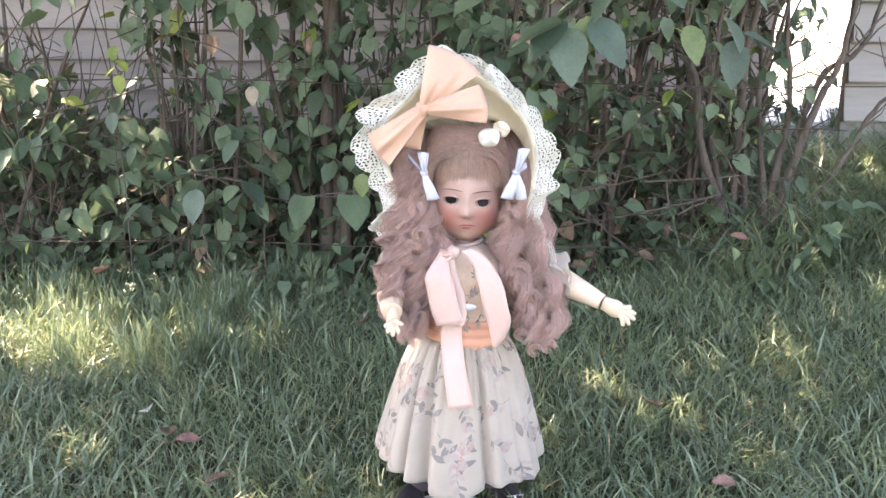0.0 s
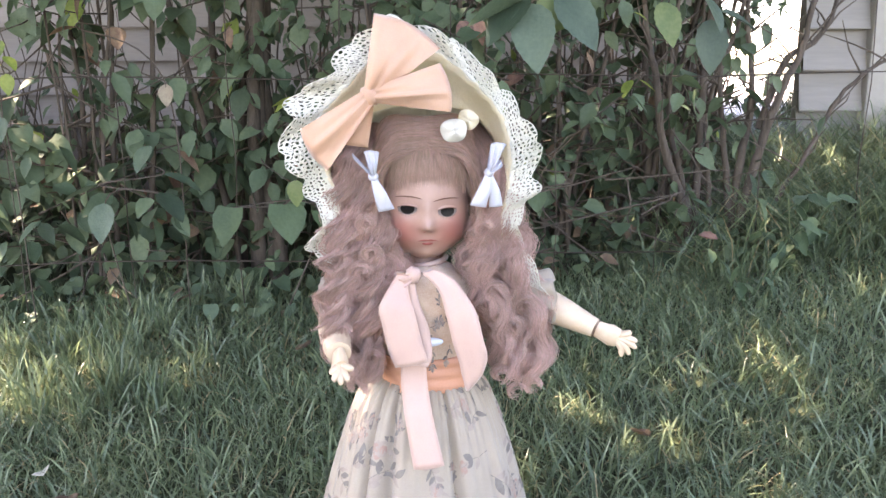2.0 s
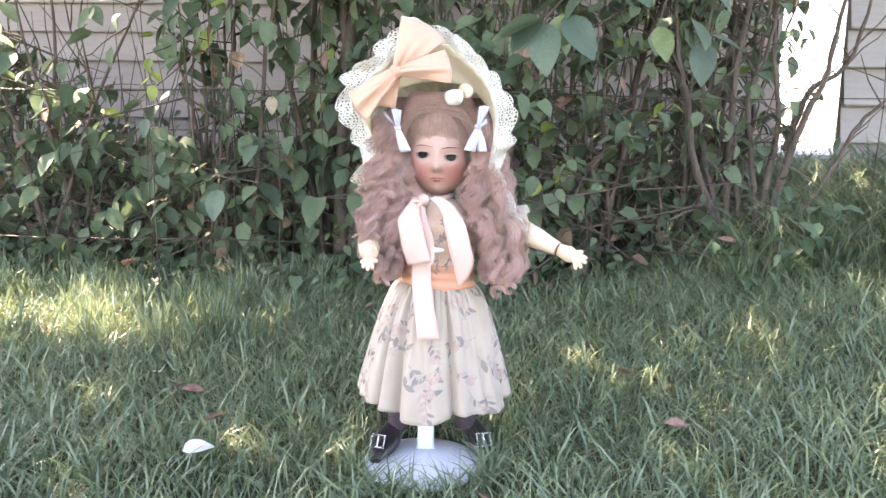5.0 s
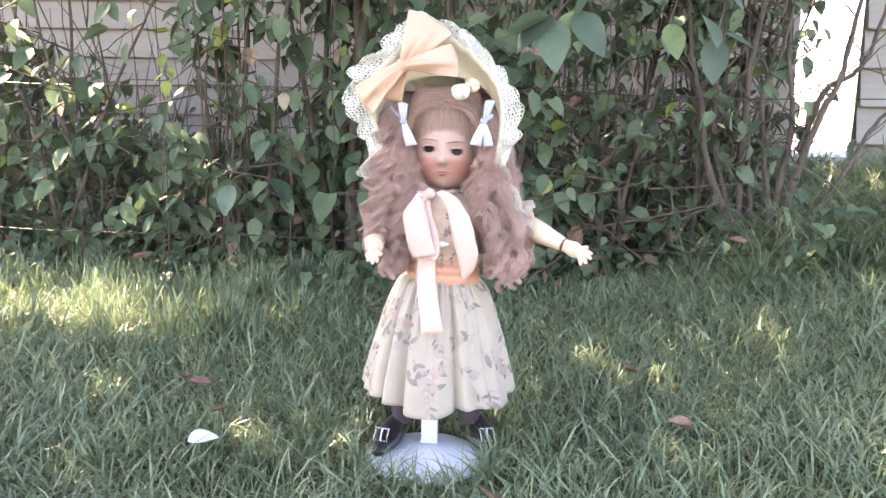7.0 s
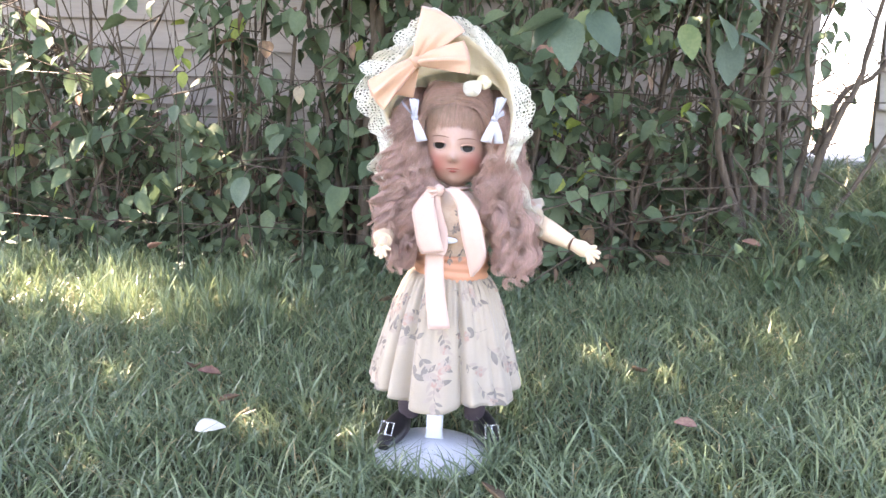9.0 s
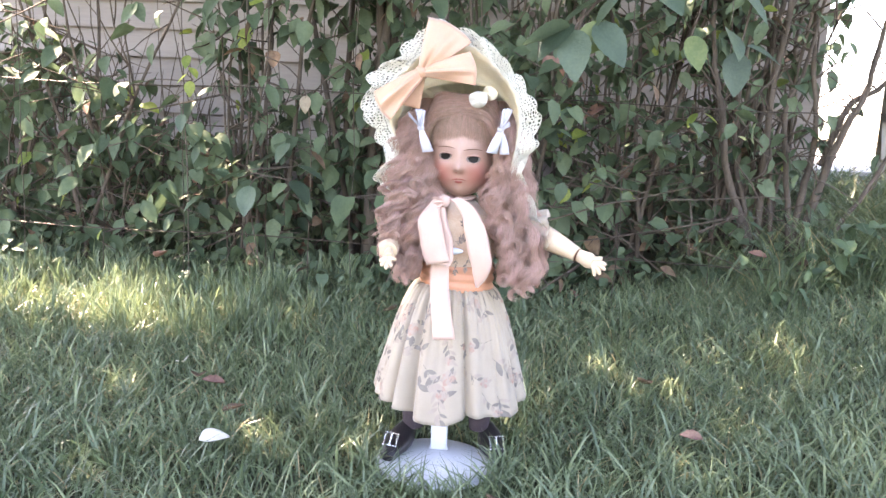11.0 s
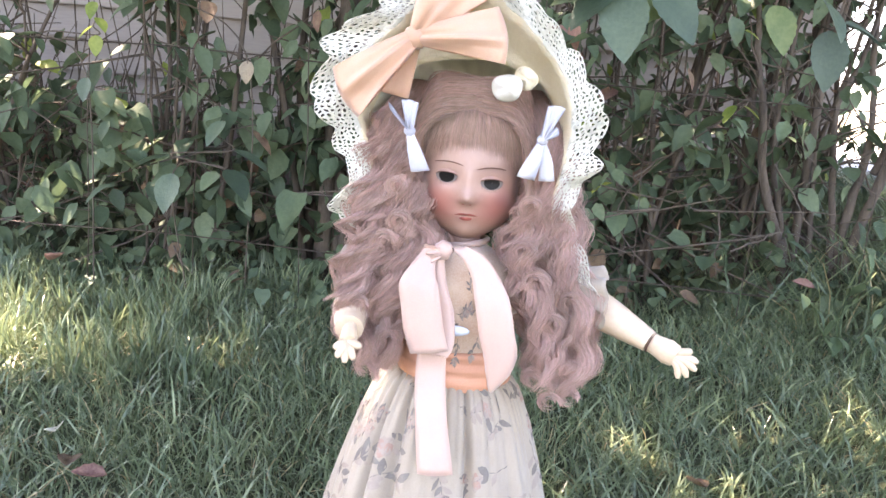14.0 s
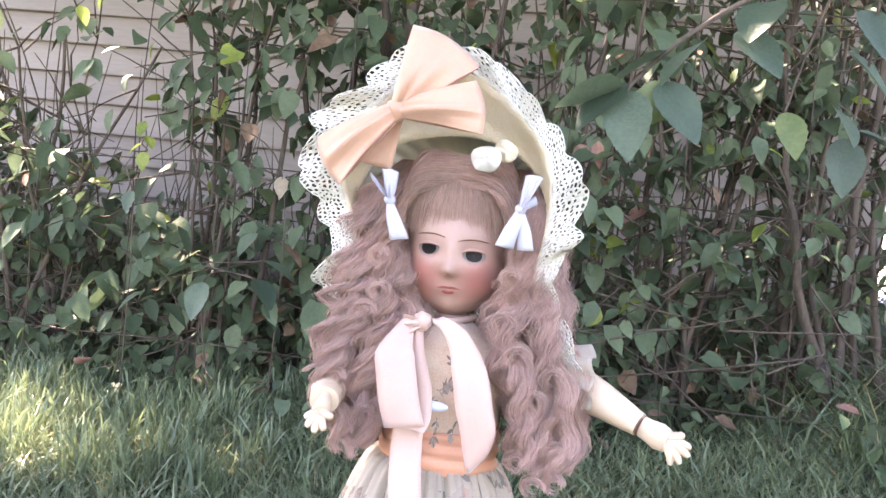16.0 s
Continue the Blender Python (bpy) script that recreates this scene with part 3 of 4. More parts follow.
def build_vines():
    G, Y, B = M_BIGLEAF, M_YLEAF, M_BROWNLEAF
    vine("green leafy shoot with a yellow-veined drooping leaf", (-0.50, 0.76, 0.02), (((-0.545, 0.755, 0.318), 95, 20, 0.075, 0, G), ((-0.535, 0.75, 0.285), 170, 62, 0.075, 0, G), ((-0.430, 0.76, 0.335), 265, 20, 0.075, 0, G), ((-0.440, 0.76, 0.300), 235, 35, 0.075, 0, G), ((-0.455, 0.78, 0.385), 150, 45, 0.060, 0, G), ((-0.47, 0.78, 0.36), 90, 15, 0.06, 0, G)))
    vine("large heart-shaped green leaves low in the hedge", (-0.24, 0.78, 0.02), (((-0.310, 0.76, 0.270), 150, 60, 0.075, 1, M_IVY), ((-0.215, 0.76, 0.275), 205, 60, 0.078, 1, M_IVY), ((-0.150, 0.76, 0.262), 230, 50, 0.065, 1, M_IVY), ((-0.190, 0.75, 0.322), 180, 80, 0.050, 0, M_LIGHTLEAF)))
    # yellow colour stands in for sun glowing through these leaves
    vine("sunlit yellow-green shoot at the edge of the hedge", (-0.70, 0.79, 0.02), (((-0.690, 0.766, 0.572), 180, 60, 0.035, 0, Y), ((-0.685, 0.766, 0.545), 240, 40, 0.035, 0, Y), ((-0.692, 0.766, 0.530), 120, 40, 0.035, 0, Y), ((-0.685, 0.766, 0.515), 190, 75, 0.038, 0, Y), ((-0.800, 0.79, 0.510), 95, 5, 0.045, 0, G), ((-0.705, 0.77, 0.44), 170, 70, 0.045, 0, G)))
    vine("pair of yellowing leaves on a thin shoot", (0.50, 0.86, 0.06), (((0.480, 0.86, 0.495), 250, 30, 0.040, 0, Y), ((0.465, 0.86, 0.495), 120, 50, 0.042, 0, Y), ((0.276, 0.85, 0.278), 175, 65, 0.045, 1, M_IVY)))
    vine("withered pale leaf hanging on a bare twig", (-0.42, 0.83, 0.03), (((-0.423, 0.80, 0.495), 180, 80, 0.042, 0, M_PALELEAF), ((-0.60, 0.88, 0.600), 90, 10, 0.055, 0, B), ((-0.53, 0.88, 0.600), 200, 45, 0.055, 0, B)))


def build_fence():
    ob = thing("wire_fence", "rusty thin wire fence strung through the hedge", "fence", at=(0.0, 0.8, 0.05))
    for z in (0.505, 0.86, 0.16):
        s = Shape()
        s.tube([(-2.2 + 0.2 * i, 0.80 + 0.004 * math.sin(i), z + 0.004 * math.sin(1.7 * i)) for i in range(22)], 0.0014, seg=5)
        part("wire", s, M_WIRE, ob)
    for i in range(20):
        x = -1.95 + 0.205 * i
        s = Shape()
        s.tube([(x + 0.004 * math.sin(3 * k + i), 0.803, ground_z(x, 0.8) + 0.16 * k) for k in range(7)], 0.0011, seg=5)
        part("wire", s, M_WIRE, ob)


def build_tree():
    """The tree whose crown spreads over the lawn, unseen and added to shade it; one branch hangs into view."""
    rng = random.Random(77)
    ob = thing("tree", "low hanging leafy branch under an added unseen crown that shades the lawn", "tree", at=(2.5, 0.3, 0.3))
    s = Shape()
    s.tube([(2.5, 0.3, 0.2), (2.46, 0.32, 0.9), (2.3, 0.35, 1.5), (2.0, 0.4, 2.0)], [0.10, 0.085, 0.075, 0.06], seg=12)
    part("trunk", s, M_BARK, ob)
    for tip, r in (((-1.2, 1.0, 2.35), 0.03), ((0.3, -0.4, 2.3), 0.03), ((0.6, 1.7, 2.4), 0.03)):
        s = Shape()
        s.tube(stem_path(rng, (2.05, 0.4, 1.95), tip, n=8, wander=0.06), [r * (1.4 - 0.15 * k) for k in range(8)], seg=8)
        part("limb", s, M_BARK, ob)
    crown = Shape()
    # crown laid out from its shadow, thinned where sun should reach the lawn
    k = Vector((SUN.x / SUN.z, SUN.y / SUN.z))
    for _ in range(17000):
        fx, fy, z = rng.uniform(-1.5, 2.3), rng.uniform(-1.6, 1.5), rng.uniform(1.75, 2.7)
        lit = fx < -0.34 and 0.38 < fy < 0.84
        still = -0.3 < fx < 0.5 and -0.4 < fy < 0.15
        wave = math.sin(13 * fx + 2 * math.sin(7 * fy)) * math.sin(11 * fy + 1)
        gap = wave + 0.7 * math.sin(31 * fx + 1) * math.sin(27 * fy)
        if rng.random() < ((0.992 if gap > -0.25 else 0.6) if lit else 0.38 if fx > 0.6 else (0.12 if wave > 0.75 and not still else 0.0)):
            continue
        L = rng.uniform(0.09, 0.15)
        set_leaf(crown, leaf_shape(L, L * 0.6, rows=2), leaf_pose(rng, Vector((fx + k.x * z, fy + k.y * z, z)), (0, 50)))
    tagged(part("crown", crown, M_LEAF, ob), kind="stuff")
    branch = Shape()
    spine = [(0.9, 0.45, 1.7), (0.62, 0.40, 1.15), (0.42, 0.34, 0.83), (0.22, 0.30, 0.67), (0.135, 0.28, 0.575)]
    branch.tube(curve_points(spine, 14), [0.007 - 0.0004 * i for i in range(14)], seg=6)
    branch.tube(curve_points([(0.42, 0.34, 0.83), (0.44, 0.38, 0.70), (0.43, 0.40, 0.58)], 7), 0.0018, seg=5)
    branch.tube(curve_points([(0.40, 0.35, 0.80), (0.37, 0.37, 0.70), (0.345, 0.37, 0.60)], 6), 0.0016, seg=5)
    hb = part("branch", branch, M_BARK, ob, "thin branch hanging low")
    # leaf: foot, heading (degrees about z), droop, roll, length, yellowing
    for x, y, z, head, droop, roll, L, old in ((0.152, 0.27, 0.590, 168, 66, 8, 0.085, 0), (0.145, 0.27, 0.595, 95, 20, 25, 0.080, 0), (0.150, 0.28, 0.600, 128, 44, -15, 0.080, 0), (0.185, 0.27, 0.602, 205, 58, 25, 0.082, 0), (0.205, 0.28, 0.600, 160, 66, -45, 0.075, 1),
                                                 (0.425, 0.40, 0.580, 180, 74, 0, 0.075, 0), (0.440, 0.40, 0.590, 262, 22, 20, 0.065, 0), (0.405, 0.39, 0.615, 215, 45, -20, 0.075, 0), (0.345, 0.37, 0.600, 190, 66, 10, 0.062, 1),
                                                 (0.23, 0.29, 0.655, 120, 40, 10, 0.085, 0), (0.19, 0.28, 0.64, 80, 30, -10, 0.085, 0), (0.27, 0.31, 0.675, 205, 45, 20, 0.080, 0), (0.30, 0.31, 0.71, 150, 40, 0, 0.085, 0), (0.41, 0.38, 0.68, 240, 45, 15, 0.080, 0), (0.43, 0.38, 0.73, 190, 50, 0, 0.085, 0), (0.37, 0.35, 0.77, 110, 40, 0, 0.085, 0)):
        s = Shape()
        m = Matrix.Translation((x, y, z)) @ Euler((radians(-droop), radians(roll), radians(head))).to_matrix().to_4x4()
        set_leaf(s, leaf_shape(L, L * 0.62, fold=0.22, curl=0.12, rows=14, saw=0.035), m)
        part("leaf", s, M_LIGHTLEAF if old else M_BIGLEAF, hb, "light yellow-green leaf" if old else "")


# ---- doll ----
def build_doll():
    """One mesh: bisque head with painted face, mohair wig, jointed limbs and cloth body."""
    BIS, WHI, LIM, EYE, BRO, LIP, HAI, SOC, LIG = range(9)
    s = Shape()
    rng = random.Random(5)

    def face(q):
        x, y, z = q
        if y < 0:
            cheek = math.exp(-((abs(x) - 0.5) ** 2 + (z + 0.42) ** 2) / 0.10)
            y *= 1 + 0.06 * cheek - 0.08 * math.exp(-(z + 0.207) ** 2 / 0.012) * math.exp(-((abs(x) - 0.42) ** 2) / 0.05)
            y -= 0.20 * math.exp(-(x * x) / 0.014) * math.exp(-(z + 0.437) ** 2 / (0.012 if z > -0.437 else 0.003)) + 0.07 * math.exp(-(x * x) / 0.010) * math.exp(-(z + 0.245) ** 2 / 0.03)
            y -= 0.10 * math.exp(-(x * x) / 0.05) * math.exp(-(z + 0.87) ** 2 / 0.012) + 0.05 * math.exp(-(x * x) / 0.05) * math.exp(-(z + 0.672) ** 2 / 0.004)
        z -= 0.08 * max(0.0, -0.72 - z)
        x *= 1 + 0.22 * math.exp(-(z + 0.68) ** 2 / 0.09)
        return Vector((x, y, z))

    C, RAD = Vector((0.0135, 0.006, 0.410)), (0.0385, 0.044, 0.060)
    s.ball(C, RAD, BIS, n=120, m=96, bend=face)

    def on_face(u, w, lift=0.0006):
        """The place on the face at the share u across and w up of the head."""
        z = w
        y = -math.sqrt(max(0.0, 1 - u * u - z * z))
        q = face(Vector((u, y, z)))
        return C + Vector((q.x * RAD[0], q.y * RAD[1] - lift, q.z * RAD[2]))

    for side in (-1, 1):
        cx, cz = 0.43 * side, -0.185 - 0.022 * side
        # eye: a dim white with a broad dark iris, under a flat upper lid and over a round lower one
        rim = lambda a, kx=1.0, kz=1.0: (cx + 0.212 * kx * math.cos(a), cz + kz * math.sin(a) * (0.072 if math.sin(a) > 0 else 0.092))
        turn = [2 * math.pi * k / 24 for k in range(24)]
        s.grid([[on_face(*rim(a, r, r), 0.0007 + 0.0004 * (1 - r)) for a in turn] for r in (0.03, 0.3, 0.55, 0.8, 1.0)], WHI, closed=True)
        s.grid([[on_face(cx + 0.150 * r * math.cos(a), cz - 0.004 + r * (0.070 if math.sin(a) > 0 else 0.080) * math.sin(a), 0.0013 + 0.0005 * (1 - r * r)) for a in turn] for r in (0.03, 0.3, 0.55, 0.8, 1.0)], EYE, closed=True)
        s.grid([[on_face(*rim(a, 1.0, 1.0 - 0.38 * v), 0.0008 + 0.0017 * math.sin(math.pi * 0.5 * v) * math.sin(a)) for a in (math.pi * k / 16 for k in range(17))] for v in (-0.5, 0.0, 0.5, 1.0)], BIS)
        s.tube([on_face(*rim(a, 1.0, 0.62), 0.0008 + 0.0018 * math.sin(a)) for a in (math.pi * k / 16 for k in range(17))], [0.0001 + 0.0003 * math.sin(math.pi * k / 16) for k in range(17)], seg=4, slot=BRO, caps=False)
        for k in range(17):
            a = math.pi * (1.08 + 0.84 * (k + 0.5) / 17)
            s.tube([on_face(*rim(a), 0.0007), on_face(*rim(a, 1.10, 1.42), 0.0005)], [0.00010, 0.00005], seg=3, slot=BRO)
        brow = [on_face(side * (0.13 + 0.56 * u), -0.055 + 0.005 * u + 0.045 * math.sin(math.pi * (0.1 + 0.75 * u)) - 0.018 * side, 0.0006) for u in (k / 10 for k in range(11))]
        s.tube(brow, [0.0001 + 0.00045 * math.sin(math.pi * (0.08 + 0.84 * k / 10)) ** 0.8 for k in range(11)], seg=5, slot=BRO, flat=0.5)
    # mouth: a thin bowed upper lip, a parting line and a small full lower lip
    arc = [-1 + k / 8 for k in range(17)]
    s.grid([[on_face(0.19 * u, -0.640 - 0.010 * u * u + v * (0.026 * (1 - u * u) - 0.010 * math.exp(-(u / 0.16) ** 2)), 0.0012 + 0.0006 * v * (1 - u * u)) for u in arc] for v in (0.0, 0.5, 1.0)], LIP)
    s.tube([on_face(0.195 * u, -0.644 - 0.008 * u * u, 0.0013) for u in arc], [0.00006 + 0.00022 * (1 - u * u) for u in arc], seg=4, slot=BRO, caps=False)
    s.fan([on_face(0.10 * math.cos(a), -0.688 + 0.030 * math.sin(a) * (0.75 if math.sin(a) > 0 else 1.0), 0.0009) for a in (2 * math.pi * k / 20 for k in range(20))], on_face(0, -0.684, 0.0026), LIP)
    for side in (-1, 1):
        s.ball(on_face(0.06 * side, -0.50, 0.0004), (0.0008, 0.0005, 0.0004), LIP, n=8, m=5)
    # neck, cloth body, legs
    s.tube([(0.013, 0.012, 0.30), (0.013, 0.012, 0.345), (0.013, 0.010, 0.375)], [0.022, 0.013, 0.014], seg=16, slot=BIS)
    for w, d, r in (((0.161, -0.035, 0.290), (0.028, -0.016, -0.0115), 0.0083),):
        w, d = Vector(w), Vector(d).normalized() * 0.0002
        s.tube([w - d, w + d], r, seg=16, slot=BRO)
    s.tube([(0.013, 0.012, 0.20), (0.013, 0.012, 0.245), (0.013, 0.010, 0.29), (0.013, 0.010, 0.325)], [0.036, 0.034, 0.038, 0.020], seg=20, slot=LIM)
    for x, y in ((-0.035, 0.015), (0.052, 0.025)):
        s.tube([(x * 0.6 + 0.005, y, 0.22), (x * 0.85, y, 0.13), (x, y, 0.075), (x, y, 0.04)], [0.024, 0.020, 0.0165, 0.013], seg=14, slot=SOC)

    # arms: upper arm, ball-jointed forearm, wrist and spread fingers
    def arm(points, radii, palm, tips, thumb):
        s.tube(curve_points(points, 18), [np.interp(k / 17 * (len(radii) - 1), range(len(radii)), radii) for k in range(18)], seg=14, slot=LIM)
        w, p = Vector(points[-1]), Vector(palm)
        s.tube([w + (p - w) * 0.02, w + (p - w) * 0.3, w + (p - w) * 0.7, p], [0.0080, 0.0086, 0.0105, 0.0088], seg=12, slot=LIM, flat=0.62)
        for t in list(tips) + [thumb]:
            t = Vector(t)
            a = p + (t - p) * 0.02 if t is not Vector(thumb) else w
            s.tube(curve_points([a - (p - w) * 0.25, a.lerp(t, 0.5) + Vector((0, -0.001, 0.0015)), t], 7), [0.0036, 0.0037, 0.0035, 0.0033, 0.0030, 0.0027, 0.0015], seg=8, slot=LIM)

    arm([(0.075, 0.012, 0.320), (0.105, 0.0, 0.312), (0.132, -0.018, 0.302), (0.160, -0.034, 0.2905)], [0.015, 0.0155, 0.0135, 0.0085],
        (0.1785, -0.043, 0.2835), ((0.1935, -0.049, 0.2825), (0.1925, -0.050, 0.2765), (0.187, -0.049, 0.2705), (0.181, -0.047, 0.2685)), (0.1885, -0.048, 0.2905))
    arm([(-0.050, 0.012, 0.320), (-0.066, 0.004, 0.302), (-0.068, -0.025, 0.290), (-0.063, -0.060, 0.284)], [0.015, 0.016, 0.0145, 0.0105],
        (-0.061, -0.076, 0.277), ((-0.069, -0.084, 0.276), (-0.066, -0.088, 0.271), (-0.060, -0.089, 0.268), (-0.054, -0.087, 0.270)), (-0.050, -0.081, 0.278))

    def lock(pts, w, slot):
        """A flat fibre, turned a random way about its length and tapering to its tip."""
        side = Vector((rng.uniform(-1, 1), rng.uniform(-0.5, 0.5), rng.uniform(-0.4, 0.4))).normalized()
        n = len(pts)
        s.grid([[p - side * (w * min(1, (n - i) / 5)), p + side * (w * min(1, (n - i) / 5))] for i, p in enumerate(pts)], slot)

    # wig: cap with parting, fringe, and waved locks built of fine strands
    def strands(path, spread_r, count, fine=0.0005, wave=0.0, curl=5.0, taper=True):
        n = len(path)
        for _ in range(count):
            ax, ay, ph = rng.gauss(0, 0.8), rng.gauss(0, 0.8), rng.uniform(0, 6.28)
            out = []
            for i, p in enumerate(path):
                u = i / (n - 1)
                r = spread_r * (0.55 + 0.75 * math.sin(math.pi * min(u * 0.9 + 0.1, 1)))
                c = curl * 2 * math.pi * u + ph
                out.append(p + Vector((ax * r + wave * math.cos(c) * (0.3 + u), ay * r * 0.8 + wave * 0.8 * math.sin(c) * (0.3 + u), 0)) + Vector((rng.uniform(-1, 1), rng.uniform(-1, 1), rng.uniform(-1, 1))) * 0.0007)
            lock(out, fine, HAI)

    cap = []
    for i in range(15):
        th = radians(4 + 101 * i / 14)
        row = []
        for j in range(48):
            ph = 2 * math.pi * j / 48
            d = Vector((math.sin(th) * math.cos(ph), math.sin(th) * math.sin(ph), math.cos(th)))
            front = d.y < -0.25 and d.z < 0.62
            k = 0.93 if front else 1.07
            row.append(C + Vector((d.x * RAD[0] * k * 1.03, d.y * RAD[1] * k, d.z * RAD[2] * k)))
        cap.append(row)
    s.grid(cap, HAI, closed=True)
    for side in (-1, 1):  # hair combed from the parting over the temples
        for k in range(2300):
            u = rng.random()
            a = C + Vector((side * 0.0006 + rng.uniform(-0.0015, 0.0015), -0.038 * math.sin(1.45 * u) * 1.04, 0.0625 * math.cos(0.95 * u) + 0.0015))
            v = rng.uniform(0.0, 1.0)
            b = C + Vector((side * (0.040 + 0.006 * rng.random()), -0.040 * u + 0.016 * v + 0.002, 0.000 + 0.034 * (1 - u) + 0.012 * rng.random()))
            mid = a.lerp(b, 0.5) + Vector((side * 0.008, -0.005 - 0.003 * rng.random(), 0.008 + 0.003 * rng.random()))
            fuzz = Vector((rng.gauss(0, 0.0012), rng.gauss(0, 0.0008), rng.gauss(0, 0.0012)))
            lock(curve_points([a, mid + fuzz, b - fuzz, b + Vector((side * 0.004, -0.002, -0.035))], 13), 0.00024, LIG if rng.random() < 0.35 else HAI)
    for k in range(1500):  # fringe
        u = rng.uniform(-1, 1)
        a = C + Vector((u * 0.024, -0.030 + 0.006 * u * u, 0.036 + 0.008 * (1 - u * u)))
        z = 0.0120 - 0.012 * abs(u) ** 2 + rng.uniform(-0.0075, 0.0085)
        b = C + Vector((u * 0.0375 + rng.gauss(0, 0.0035), -0.0432 + 0.020 * u * u, z))
        mid = a.lerp(b, 0.5) + Vector((u * 0.003, -0.0058 - rng.uniform(0, 0.002), 0.004))
        lock(curve_points([a, mid, b], 8), 0.00019, LIG)
    for side, inner, outer in ((-1, [(-0.016, 0.466), (-0.032, 0.425), (-0.027, 0.385), (-0.010, 0.345), (-0.026, 0.300), (-0.036, 0.250)], [(-0.036, 0.468), (-0.060, 0.430), (-0.066, 0.385), (-0.072, 0.345), (-0.076, 0.300), (-0.048, 0.243)]),
                               (1, [(0.043, 0.466), (0.059, 0.425), (0.055, 0.385), (0.036, 0.345), (0.058, 0.300), (0.070, 0.250)], [(0.059, 0.468), (0.081, 0.430), (0.093, 0.385), (0.104, 0.345), (0.120, 0.290), (0.112, 0.245)])):
        for k in range(48):
            u = rng.random()
            dep = rng.uniform(-0.041, 0.016)
            ctrl = []
            for i, (p, q) in enumerate(zip(inner, outer)):
                w = min(max(u + rng.uniform(-0.08, 0.08), 0), 1)
                ctrl.append((p[0] + (q[0] - p[0]) * w, (0.022 if i == 0 else dep * (0.45 + 0.12 * i) - 0.002 * i - 0.004), p[1] + (q[1] - p[1]) * w))
            if rng.random() < 0.6:
                ctrl = ctrl[:5] if rng.random() < 0.4 else ctrl
            path = curve_points(ctrl, 44)
            turns, amp, ph = rng.uniform(4.6, 7.4), rng.uniform(0.0042, 0.0085), rng.uniform(0, 6.28)
            path = [p + Vector((amp * math.sin(turns * 2 * math.pi * i / 43 + ph), amp * 0.8 * math.cos(turns * 2 * math.pi * i / 43 + ph), 0)) * min(1.0, i / 14) for i, p in enumerate(path)]
            s.tube(path, [0.0012 * (0.7 + 0.3 * math.sin(math.pi * i / 43)) * (1 if i < 34 else (44 - i) / 10) for i in range(44)], seg=5, slot=HAI)
            strands(path, 0.0034, 88, fine=0.00017, wave=0.0012, curl=turns)
    for x, z, r, arc in ((0.090, 0.240, 0.009, 4.8), (0.057, 0.352, 0.010, 4.2), (-0.034, 0.366, 0.009, 4.0), (0.102, 0.266, 0.009, 4.4), (0.084, 0.300, 0.010, 3.8), (-0.050, 0.262, 0.008, 4.4), (-0.060, 0.300, 0.009, 3.6), (-0.038, 0.392, 0.008, 4.6), (-0.044, 0.350, 0.010, 4.4), (0.060, 0.385, 0.008, 4.4), (0.070, 0.330, 0.010, 4.2), (0.096, 0.318, 0.009, 4.4), (0.104, 0.244, 0.008, 4.8), (0.076, 0.256, 0.009, 4.6), (-0.034, 0.276, 0.009, 4.2)):  # ringlets
        for k in range(60):
            rr, ph, q = r * rng.uniform(0.35, 1.08), rng.uniform(-0.4, 0.9), rng.uniform(0.7, 1.0)
            y0 = -0.050 + rng.uniform(-0.004, 0.008)
            lock([Vector((x + rr * math.cos(ph + a) * (1 + 0.1 * math.sin(3 * a + k)), y0 + 0.002 * a, z + rr * q * math.sin(ph + a) - 0.0006 * a)) for a in (arc * i / 13 for i in range(14))], 0.00024, HAI)
    single("doll", s, [M_BISQUE, M_EYEWHITE, M_LIMB, M_EYE, M_BROW, M_LIP, M_HAIR, M_SOCK, M_FRINGE], "antique bisque doll with long wavy mauve-brown hair", "doll")


def satin_loop(knot, a, b, puff=0.012, pinch=0.010, back=0.010, seed=0):
    """A bow loop: pinched at the knot, opening to the edge a-b, with a front and a back sheet."""
    rng = random.Random(seed)
    k, a, b = Vector(knot), Vector(a), Vector(b)
    across = (b - a).normalized()
    s, rows = Shape(), []
    for i in range(29):
        u = i / 14 if i <= 14 else (28 - i) / 14
        y = (-1 if i <= 14 else 1)
        row = []
        for j in range(15):
            v = j / 14
            near = k + across * ((v - 0.5) * pinch)
            far = a.lerp(b, v) + (a.lerp(b, 0.5) - k).normalized() * (0.10 * (b - a).length * math.sin(math.pi * v))
            p = near.lerp(far, u)
            body = math.sin(math.pi * min(u, 1) ** 0.8) * puff * (0.5 + 0.5 * math.sin(math.pi * v))
            crease = (0.0046 * math.sin(v * 13 + seed + 2 * u) + 0.0022 * math.sin(v * 23 + 2 * seed)) * (1 - u) ** 0.6 * (u + 0.14) + 0.0010 * math.sin(v * 7 + 3 * seed)
            p.y += y * body * (1.0 if y < 0 else back / puff) + crease - (0.002 if y < 0 else 0)
            row.append(p)
        rows.append(row)
    s.grid(rows)
    return s


def streamer(ctrl, width, n=24, twist=(), seed=0):
    """A flat ribbon tail along the control points, facing the front, its width across the path."""
    pts = curve_points(ctrl, n)
    s, rows = Shape(), []
    for i, p in enumerate(pts):
        d = (pts[min(i + 1, n - 1)] - pts[max(i - 1, 0)]).normalized()
        side = Vector((abs(d.z), 0, -d.x * (1 if d.z > 0 else -1))).lerp(Vector((1, 0, 0)), 0.5).normalized()
        u = i / (n - 1)
        w = np.interp(u, [k / (len(width) - 1) for k in range(len(width))], width)
        row = []
